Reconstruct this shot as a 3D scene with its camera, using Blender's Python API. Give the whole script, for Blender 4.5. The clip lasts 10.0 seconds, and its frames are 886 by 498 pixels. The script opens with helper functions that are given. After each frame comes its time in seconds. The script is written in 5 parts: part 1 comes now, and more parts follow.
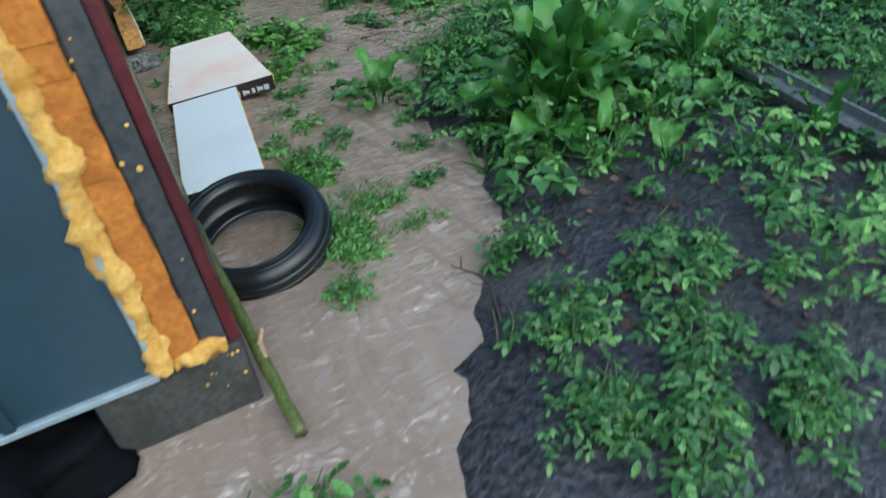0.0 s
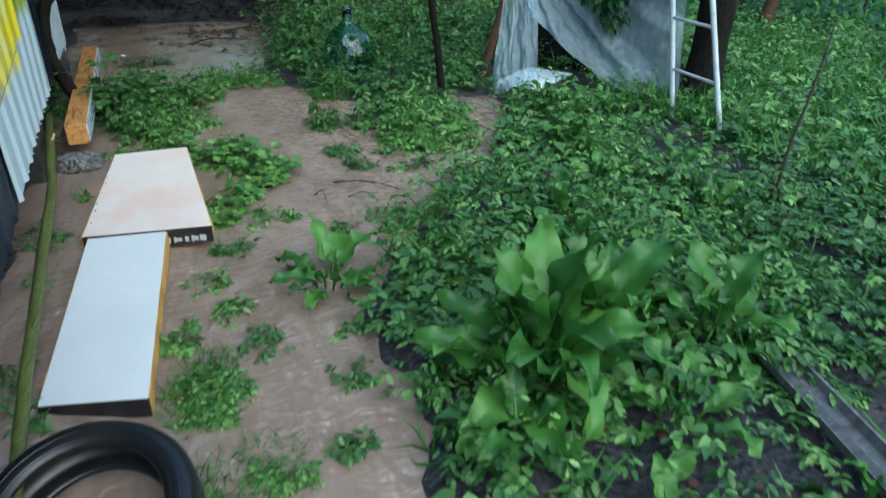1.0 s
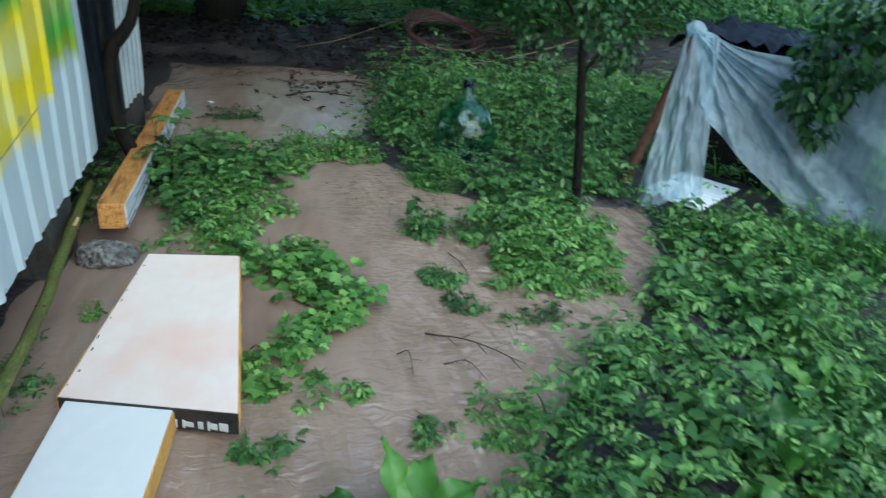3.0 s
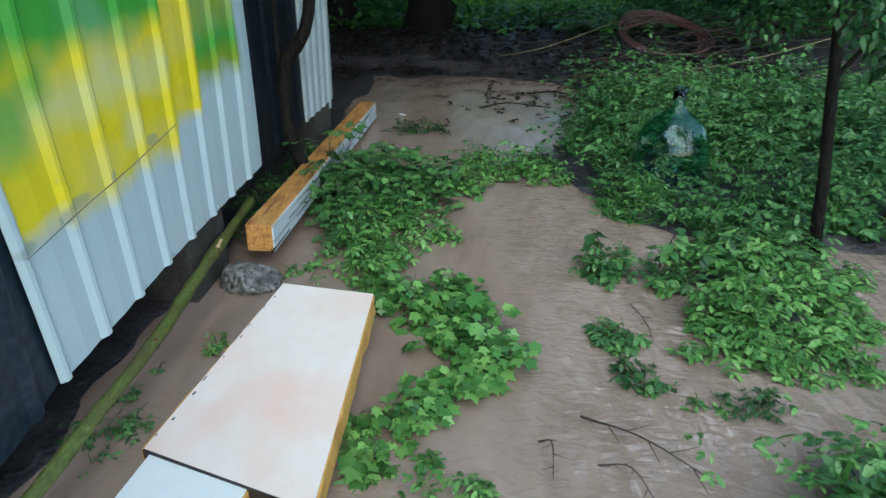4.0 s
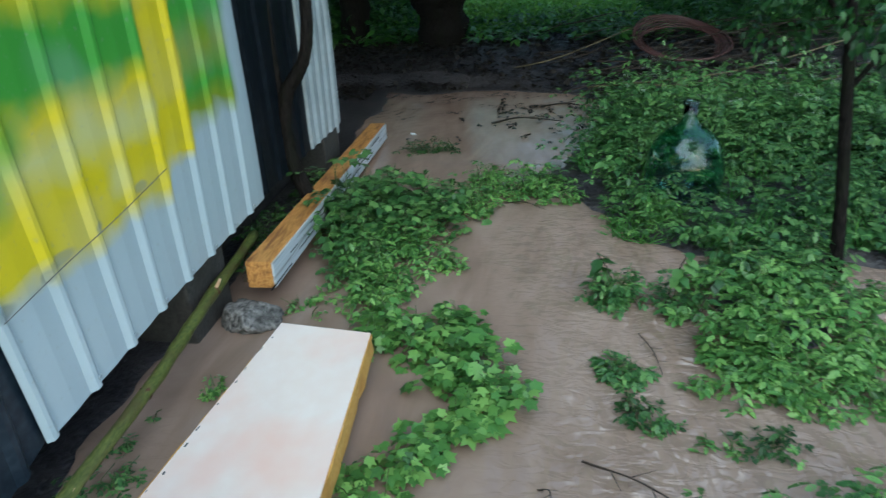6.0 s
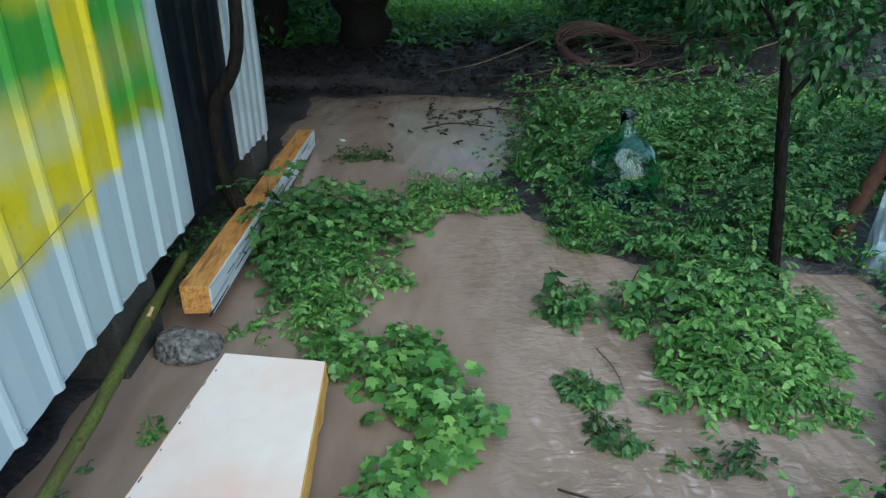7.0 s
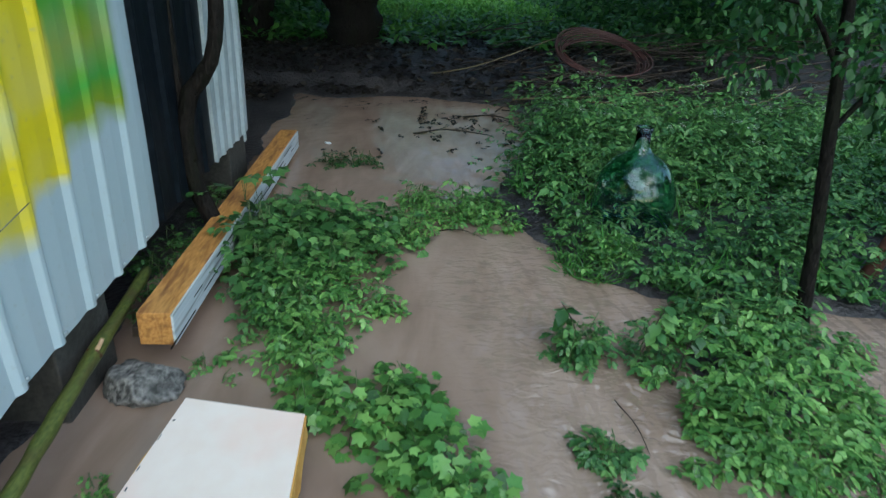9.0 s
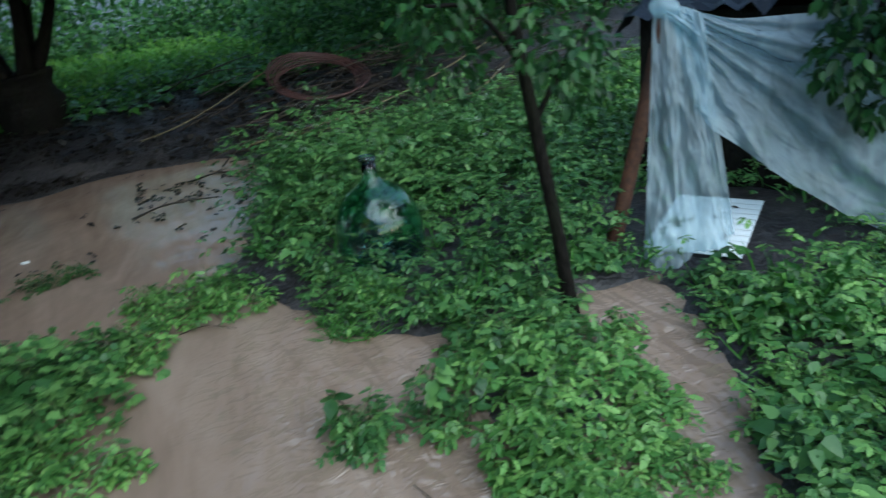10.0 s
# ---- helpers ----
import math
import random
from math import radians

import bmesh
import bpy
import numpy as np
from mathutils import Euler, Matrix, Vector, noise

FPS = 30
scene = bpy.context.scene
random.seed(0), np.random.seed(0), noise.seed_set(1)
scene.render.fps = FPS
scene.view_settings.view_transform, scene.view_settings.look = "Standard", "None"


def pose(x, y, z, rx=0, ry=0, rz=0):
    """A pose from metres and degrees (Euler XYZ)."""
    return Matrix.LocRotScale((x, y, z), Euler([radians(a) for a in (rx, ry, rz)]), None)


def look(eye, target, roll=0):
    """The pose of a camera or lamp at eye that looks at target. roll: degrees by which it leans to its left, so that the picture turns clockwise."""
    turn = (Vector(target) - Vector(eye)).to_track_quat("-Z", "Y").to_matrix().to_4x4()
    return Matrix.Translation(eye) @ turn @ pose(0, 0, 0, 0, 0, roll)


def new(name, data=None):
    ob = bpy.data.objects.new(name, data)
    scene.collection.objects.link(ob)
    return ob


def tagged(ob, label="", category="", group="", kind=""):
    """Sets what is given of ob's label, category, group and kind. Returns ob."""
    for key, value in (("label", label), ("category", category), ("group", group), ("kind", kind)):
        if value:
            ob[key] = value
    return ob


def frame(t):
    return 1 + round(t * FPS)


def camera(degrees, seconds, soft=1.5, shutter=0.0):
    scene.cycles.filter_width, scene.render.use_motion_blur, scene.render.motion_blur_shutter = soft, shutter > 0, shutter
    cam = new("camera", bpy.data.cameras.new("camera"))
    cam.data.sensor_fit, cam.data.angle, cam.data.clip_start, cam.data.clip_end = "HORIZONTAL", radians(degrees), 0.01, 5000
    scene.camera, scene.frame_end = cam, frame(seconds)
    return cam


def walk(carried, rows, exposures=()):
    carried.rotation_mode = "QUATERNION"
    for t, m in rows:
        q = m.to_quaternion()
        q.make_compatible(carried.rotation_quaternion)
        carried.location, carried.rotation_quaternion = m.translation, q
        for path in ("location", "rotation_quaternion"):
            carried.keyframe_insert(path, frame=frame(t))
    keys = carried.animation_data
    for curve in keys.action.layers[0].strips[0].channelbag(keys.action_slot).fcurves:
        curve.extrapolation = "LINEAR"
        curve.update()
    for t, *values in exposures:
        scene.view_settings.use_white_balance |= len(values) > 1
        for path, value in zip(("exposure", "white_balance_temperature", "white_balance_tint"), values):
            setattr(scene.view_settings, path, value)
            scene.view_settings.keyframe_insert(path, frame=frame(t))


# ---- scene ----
cam = camera(67.0, 10.0, soft=1.3, shutter=0.3)
PATH = [
    (0, (0.266, -0.315, 1.528), (0.845, 1.234, 0.402), -9.8),
    (0.5, (0.539, 0.053, 1.72), (1.193, 1.614, 0.654), -3.7),
    (1, (0.835, 0.592, 1.826), (1.52, 2.205, 0.862), 1.1),
    (1.5, (1.046, 0.905, 1.82), (1.688, 2.588, 0.952), -1.1),
    (2, (1.269, 1.295, 1.838), (1.837, 2.964, 0.894), -2.0),
    (2.5, (1.268, 1.628, 1.947), (1.82, 3.273, 0.952), -0.4),
    (3, (1.102, 2.078, 1.794), (1.576, 3.821, 0.934), 5.5),
    (3.2, (1.056, 2.174, 1.765), (1.431, 3.943, 0.91), 6.3),
    (4.3, (1.523, 2.803, 1.653), (1.257, 4.59, 0.795), 0.2),
    (4.5, (1.495, 2.792, 1.712), (1.218, 4.578, 0.856), 2.0),
    (5, (1.501, 2.865, 1.719), (1.088, 4.632, 0.879), 1.3),
    (5.5, (1.468, 2.947, 1.66), (0.99, 4.708, 0.841), 0.2),
    (6, (1.575, 2.856, 1.75), (1.325, 4.651, 0.904), -2.7),
    (6.2, (1.63, 2.81, 1.785), (1.416, 4.605, 0.945), -3.2),
    (7.3, (1.33, 3.062, 1.783), (1.372, 4.867, 0.923), -0.0),
    (7.5, (1.337, 3.074, 1.81), (1.369, 4.878, 0.946), -0.0),
    (8, (1.291, 3.05, 1.809), (1.636, 4.822, 0.948), 2.0),
    (8.5, (1.253, 3.051, 1.787), (1.518, 4.839, 0.931), 3.0),
    (9, (1.284, 3.419, 1.726), (1.354, 5.227, 0.872), 2.4),
    (9.5, (1.311, 3.705, 1.761), (1.695, 5.48, 0.923), -1.7),
    (10, (1.660, 3.840, 1.776), (2.305, 5.533, 0.929), -8.2),
]
walk(cam, [(t, look(eye, target, roll)) for t, eye, target, roll in PATH], exposures=[(0, 1.08, 5650, -3), (2.5, 1.16, 5700, -3), (5, 1.04, 5650, -3), (10, 0.97, 5650, -3)])

# ---------- light ----------
world = bpy.data.worlds.new("overcast_sky")
scene.world = world
world.use_nodes = True
wn = world.node_tree
wn.nodes.clear()
sky = wn.nodes.new("ShaderNodeTexSky")
sky.sky_type, sky.sun_disc = "NISHITA", False
sky.sun_elevation, sky.sun_rotation = radians(38), radians(150)
sky.air_density, sky.dust_density, sky.ozone_density = 1.2, 1.5, 1.0
bgn, wout = wn.nodes.new("ShaderNodeBackground"), wn.nodes.new("ShaderNodeOutputWorld")
bgn.inputs["Strength"].default_value = 0.13
wn.links.new(sky.outputs[0], bgn.inputs[0])
wn.links.new(bgn.outputs[0], wout.inputs[0])
sun_data = bpy.data.lights.new("sun", "SUN")
sun_data.energy, sun_data.angle, sun_data.color = 0.9, radians(60), (1.0, 0.98, 0.95)
sun = new("sun", sun_data)
sun.matrix_world = look((1.5, -3, 9), (2.5, 4, 0))


# ---------- materials ----------
def material(name):
    m = bpy.data.materials.new(name)
    m.use_nodes = True
    nt = m.node_tree
    return m, nt, nt.nodes["Principled BSDF"]


def node(nt, kind, links=(), **values):
    n = nt.nodes.new("ShaderNode" + kind)
    for key, v in values.items():
        setattr(n, key, v)
    for slot, src in links:
        if hasattr(src, "node"):
            nt.links.new(src, n.inputs[slot])
        else:
            n.inputs[slot].default_value = src
    return n


def mixed(nt, fac, a, b, blend="MIX"):
    n = nt.nodes.new("ShaderNodeMix")
    n.data_type, n.blend_type = "RGBA", blend
    for slot, src in ((0, fac), (6, a), (7, b)):
        if hasattr(src, "node"):
            nt.links.new(src, n.inputs[slot])
        elif slot == 0:
            n.inputs[0].default_value = src
        else:
            n.inputs[slot].default_value = (*src, 1)
    return n.outputs[2]


def ramp(nt, fac, stops):
    n = node(nt, "ValToRGB", [(0, fac)])
    cr = n.color_ramp
    while len(cr.elements) < len(stops):
        cr.elements.new(0.5)
    for e, (p, c) in zip(cr.elements, stops):
        e.position = p
        e.color = (*c, 1) if len(c) == 3 else c
    return n.outputs[0]


def grained(name, a, b, stain, fine=60.0, coarse=4.0, rough=0.6, metal=0.0, bump=0.2, stretch=(1, 1, 1), spec=0.5, depth=0.01):
    """A surface whose colour varies by fine grain and coarse stains, with a fine relief."""
    m, nt, p = material(name)
    co = node(nt, "TexCoord").outputs["Object"]
    mp = node(nt, "Mapping", [(0, co), (3, stretch)]).outputs[0]
    f = node(nt, "TexNoise", [("Vector", mp), ("Scale", fine), ("Detail", 6.0)]).outputs["Fac"]
    c = node(nt, "TexNoise", [("Vector", mp), ("Scale", coarse), ("Detail", 4.0)]).outputs["Fac"]
    fr = ramp(nt, f, [(0.35, (0, 0, 0)), (0.65, (1, 1, 1))])
    cr = ramp(nt, c, [(0.48, (0, 0, 0)), (0.72, (1, 1, 1))])
    col = mixed(nt, cr, mixed(nt, fr, a, b), stain)
    nt.links.new(col, p.inputs["Base Color"])
    p.inputs["Roughness"].default_value, p.inputs["Metallic"].default_value = rough, metal
    p.inputs["Specular IOR Level"].default_value = spec
    bp = node(nt, "Bump", [("Strength", bump), ("Distance", depth), ("Height", f)]).outputs[0]
    nt.links.new(bp, p.inputs["Normal"])
    return m


def leafy(name, dark, mid, light, rough=0.30, thin=0.24):
    """Leaves: each takes a shade of its own; light passes through them."""
    m, nt, p = material(name)
    g = node(nt, "NewGeometry")
    own = node(nt, "ObjectInfo").outputs["Random"]
    r = node(nt, "Math", [(0, node(nt, "Math", [(0, g.outputs["Random Per Island"]), (1, own)], operation="ADD").outputs[0])], operation="FRACT").outputs[0]
    co = node(nt, "TexCoord").outputs["Object"]
    big = node(nt, "TexNoise", [("Vector", co), ("Scale", 1.7), ("Detail", 2.0)]).outputs["Fac"]
    both = node(nt, "Math", [(0, r), (1, big)], operation="ADD").outputs[0]
    half = node(nt, "Math", [(0, both), (1, 0.5)], operation="MULTIPLY").outputs[0]
    col = ramp(nt, half, [(0.20, dark), (0.47, mid), (0.73, light)])
    vein = node(nt, "TexNoise", [("Vector", co), ("Scale", 90.0), ("Detail", 3.0)]).outputs["Fac"]
    col2 = mixed(nt, node(nt, "Math", [(0, vein), (1, 0.25)], operation="MULTIPLY").outputs[0], col, light)
    nt.links.new(col2, p.inputs["Base Color"])
    p.inputs["Roughness"].default_value = rough
    p.inputs["Specular IOR Level"].default_value = 0.38
    bp = node(nt, "Bump", [("Strength", 0.25), ("Distance", 0.004), ("Height", vein)]).outputs[0]
    nt.links.new(bp, p.inputs["Normal"])
    tr = node(nt, "BsdfTranslucent", [("Color", col2)])
    mx = node(nt, "MixShader", [(0, thin), (1, p.outputs[0]), (2, tr.outputs[0])])
    nt.links.new(mx.outputs[0], nt.nodes["Material Output"].inputs[0])
    return m


def water_material():
    """Silt-laden water: a cloudy body under a clear surface, calm in the pools and rippled where it runs."""
    m, nt, p = material("muddy_flood_water")
    co = node(nt, "TexCoord").outputs["Object"]
    sep = node(nt, "SeparateXYZ", [(0, co)])
    x, y = sep.outputs[0], sep.outputs[1]
    span = lambda v, a, b: node(nt, "MapRange", [(0, v), (1, a), (2, b), (3, 0.0), (4, 1.0)]).outputs[0]
    math_ = lambda op, a, b: node(nt, "Math", [(0, a), (1, b)], operation=op).outputs[0]
    mp = node(nt, "Mapping", [(0, co), (2, (0, 0, radians(-24))), (3, (4.6, 1.5, 1))]).outputs[0]
    mq = node(nt, "Mapping", [(0, co), (2, (0, 0, radians(14))), (3, (2.0, 3.4, 1))]).outputs[0]
    streak = node(nt, "TexNoise", [("Vector", mp), ("Scale", 2.0), ("Detail", 1.5), ("Distortion", 0.5)]).outputs["Fac"]
    chop = node(nt, "TexNoise", [("Vector", mq), ("Scale", 5.2), ("Detail", 2.0), ("Distortion", 0.7)]).outputs["Fac"]
    swell = node(nt, "TexNoise", [("Vector", co), ("Scale", 1.6), ("Detail", 1.0)]).outputs["Fac"]
    patch = node(nt, "TexNoise", [("Vector", co), ("Scale", 1.3), ("Detail", 2.0)]).outputs["Fac"]
    silt = node(nt, "TexNoise", [("Vector", mp), ("Scale", 0.8), ("Detail", 4.0), ("Distortion", 1.2)]).outputs["Fac"]
    col = mixed(nt, ramp(nt, silt, [(0.34, (0, 0, 0)), (0.68, (1, 1, 1))]), (0.262, 0.188, 0.142), (0.340, 0.254, 0.200))
    nt.links.new(col, p.inputs["Base Color"])
    p.inputs["Roughness"].default_value, p.inputs["Specular IOR Level"].default_value = 0.6, 0.0
    p.inputs["Coat Weight"].default_value, p.inputs["Coat Roughness"].default_value, p.inputs["Coat IOR"].default_value = 1.0, 0.03, 1.60
    runs = math_("MULTIPLY", math_("MAXIMUM", span(x, 1.25, 1.95), span(y, 5.0, 3.9)), span(y, 7.4, 6.7))
    runs = math_("MULTIPLY", runs, span(patch, 0.24, 0.52))
    h = math_("ADD", math_("MULTIPLY", streak, 0.75), math_("MULTIPLY", chop, 0.22))
    first = node(nt, "Bump", [("Strength", math_("ADD", math_("MULTIPLY", runs, 0.93), 0.05)), ("Distance", 0.34), ("Height", h)]).outputs[0]
    nt.links.new(node(nt, "Bump", [("Strength", 0.5), ("Distance", 0.06), ("Height", swell), ("Normal", first)]).outputs[0], p.inputs["Coat Normal"])
    return m


def plastic_film():
    m, nt, p = material("cloudy_plastic_film")
    co = node(nt, "TexCoord").outputs["Object"]
    mp = node(nt, "Mapping", [(0, co), (3, (4.2, 4.2, 0.7))]).outputs[0]
    n = node(nt, "TexNoise", [("Vector", mp), ("Scale", 2.2), ("Detail", 4.0), ("Distortion", 1.0)]).outputs["Fac"]
    p.inputs["Base Color"].default_value = (0.76, 0.91, 1.0, 1)
    p.inputs["Roughness"].default_value = 0.14
    nt.links.new(node(nt, "Bump", [("Strength", 0.18), ("Distance", 0.03), ("Height", n)]).outputs[0], p.inputs["Normal"])
    clear = node(nt, "BsdfTransparent", [("Color", (0.80, 0.90, 0.93, 1))])
    tl = node(nt, "BsdfTranslucent", [("Color", (0.62, 0.79, 0.88, 1))])
    milk = node(nt, "MixShader", [(0, 0.35), (1, p.outputs[0]), (2, tl.outputs[0])])
    fac = node(nt, "MapRange", [(0, n), (1, 0.36), (2, 0.66), (3, 0.70), (4, 0.54)]).outputs[0]
    mx = node(nt, "MixShader", [(0, fac), (1, milk.outputs[0]), (2, clear.outputs[0])])
    nt.links.new(mx.outputs[0], nt.nodes["Material Output"].inputs[0])
    return m


def sprayed_sheet():
    """White coated steel with yellow and green spray paint in soft-edged fields, along y and up z."""
    m, nt, p = material("sprayed_white_sheet")
    co = node(nt, "TexCoord").outputs["Object"]
    wob = node(nt, "TexNoise", [("Vector", co), ("Scale", 5.0), ("Detail", 3.0)]).outputs["Color"]
    sub = node(nt, "VectorMath", [(0, wob), (1, (0.5, 0.5, 0.5))], operation="SUBTRACT").outputs[0]
    mul = node(nt, "VectorMath", [(0, sub), (1, (0.05, 0.12, 0.16))], operation="MULTIPLY").outputs[0]
    sep = node(nt, "SeparateXYZ", [(0, node(nt, "VectorMath", [(0, co), (1, mul)], operation="ADD").outputs[0])])
    y, z = sep.outputs[1], sep.outputs[2]
    zn = node(nt, "MapRange", [(0, z), (1, 0.3), (2, 2.3), (3, 0.0), (4, 1.0)]).outputs[0]
    white, yellow, green, olive, pale = (0.40, 0.49, 0.54), (0.64, 0.54, 0.012), (0.075, 0.31, 0.04), (0.23, 0.31, 0.018), (0.58, 0.57, 0.20)
    f1 = ramp(nt, zn, [(0.225, white), (0.27, yellow), (0.37, yellow), (0.43, pale), (0.48, yellow), (0.54, green), (0.62, green), (0.70, yellow)])
    f2 = ramp(nt, zn, [(0.29, white), (0.325, yellow), (0.75, yellow), (0.8, olive)])
    f3 = ramp(nt, zn, [(0.33, white), (0.38, olive), (0.44, green), (0.52, olive), (0.60, green), (0.75, green)])
    bit = lambda lo, hi: node(nt, "MapRange", [(0, y), (1, lo), (2, hi), (3, 0.0), (4, 1.0)]).outputs[0]
    col = mixed(nt, bit(5.44, 5.48), f1, f2)
    col = mixed(nt, bit(5.72, 5.76), col, f3)
    col = mixed(nt, bit(6.20, 6.32), col, white)
    hem = node(nt, "Math", [(0, y), (1, node(nt, "MapRange", [(0, z), (1, 0.3), (2, 1.27), (3, 0.0), (4, 0.085)]).outputs[0])], operation="ADD").outputs[0]
    col = mixed(nt, node(nt, "MapRange", [(0, hem), (1, 4.430), (2, 4.455), (3, 0.0), (4, 1.0)]).outputs[0], white, col)
    for cy, cz, rr, shade in ((4.47, 1.16, 0.17, green), (4.63, 1.24, 0.12, green), (5.02, 1.20, 0.13, pale), (5.25, 1.16, 0.10, pale), (5.12, 0.98, 0.10, pale), (4.85, 1.10, 0.09, pale)):
        d = node(nt, "VectorMath", [(0, node(nt, "VectorMath", [(0, co), (1, mul)], operation="ADD").outputs[0]), (1, (0.03, cy, cz))], operation="DISTANCE").outputs["Value"]
        col = mixed(nt, node(nt, "MapRange", [(0, d), (1, rr), (2, rr * 0.25), (3, 0.0), (4, 0.75)]).outputs[0], col, shade)
    for cy, cz, ry in ((4.41, 0.785, 0.055), (4.70, 0.825, 0.085), (4.93, 0.845, 0.03), (5.25, 0.885, 0.05), (4.62, 0.80, 0.03)):
        d = node(nt, "VectorMath", [(0, node(nt, "VectorMath", [(0, co), (1, (0, cy, cz))], operation="SUBTRACT").outputs[0]), (1, (0, 1 / ry, 42.0))], operation="MULTIPLY").outputs[0]
        ln = node(nt, "VectorMath", [(0, d)], operation="LENGTH").outputs["Value"]
        col = mixed(nt, node(nt, "MapRange", [(0, ln), (1, 1.15), (2, 0.7), (3, 0.0), (4, 0.55)]).outputs[0], col, (0.20, 0.23, 0.22))
    gm = node(nt, "TexNoise", [("Vector", co), ("Scale", 2.6), ("Detail", 1.0)]).outputs["Fac"]
    col = mixed(nt, ramp(nt, gm, [(0.5, (0, 0, 0)), (0.66, (0.35, 0.35, 0.35))]), col, mixed(nt, 0.5, col, white))
    grime = node(nt, "TexNoise", [("Vector", co), ("Scale", 38.0), ("Detail", 8.0)]).outputs["Fac"]
    col = mixed(nt, ramp(nt, grime, [(0.62, (0, 0, 0)), (0.8, (0.5, 0.5, 0.5))]), col, (0.30, 0.32, 0.30))
    nt.links.new(col, p.inputs["Base Color"])
    p.inputs["Roughness"].default_value = 0.38
    nt.links.new(node(nt, "Bump", [("Strength", 0.12), ("Distance", 0.01), ("Height", gm)]).outputs[0], p.inputs["Normal"])
    return m


def dark_sheet(spots):
    m, nt, p = material("dark_blue_grey_sheet" + ("_sprayed" if spots else ""))
    co = node(nt, "TexCoord").outputs["Object"]
    g = node(nt, "TexNoise", [("Vector", co), ("Scale", 26.0), ("Detail", 8.0)]).outputs["Fac"]
    col = mixed(nt, ramp(nt, g, [(0.4, (0, 0, 0)), (0.75, (1, 1, 1))]), (0.006, 0.013, 0.023) if spots else (0.003, 0.005, 0.008), (0.022, 0.034, 0.048) if spots else (0.010, 0.014, 0.020))
    if spots:
        d = node(nt, "VectorMath", [(0, co), (1, (0.0, 4.12, 0.97))], operation="DISTANCE").outputs["Value"]
        col = mixed(nt, node(nt, "MapRange", [(0, d), (1, 0.16), (2, 0.08), (3, 0.0), (4, 0.9)]).outputs[0], col, (0.34, 0.30, 0.01))
        d2 = node(nt, "VectorMath", [(0, co), (1, (0.0, 4.0, 1.45))], operation="DISTANCE").outputs["Value"]
        col = mixed(nt, node(nt, "MapRange", [(0, d2), (1, 0.36), (2, 0.2), (3, 0.0), (4, 0.75)]).outputs[0], col, (0.30, 0.28, 0.01))
    nt.links.new(col, p.inputs["Base Color"])
    p.inputs["Roughness"].default_value, p.inputs["Specular IOR Level"].default_value = 0.45, 0.3 if spots else 0.14
    return m


def bottle_glass():
    m, nt, p = material("green_bottle_glass")
    p.inputs["Base Color"].default_value = (0.58, 0.86, 0.84, 1)
    p.inputs["Roughness"].default_value, p.inputs["IOR"].default_value = 0.03, 1.5
    p.inputs["Transmission Weight"].default_value = 1.0
    return m


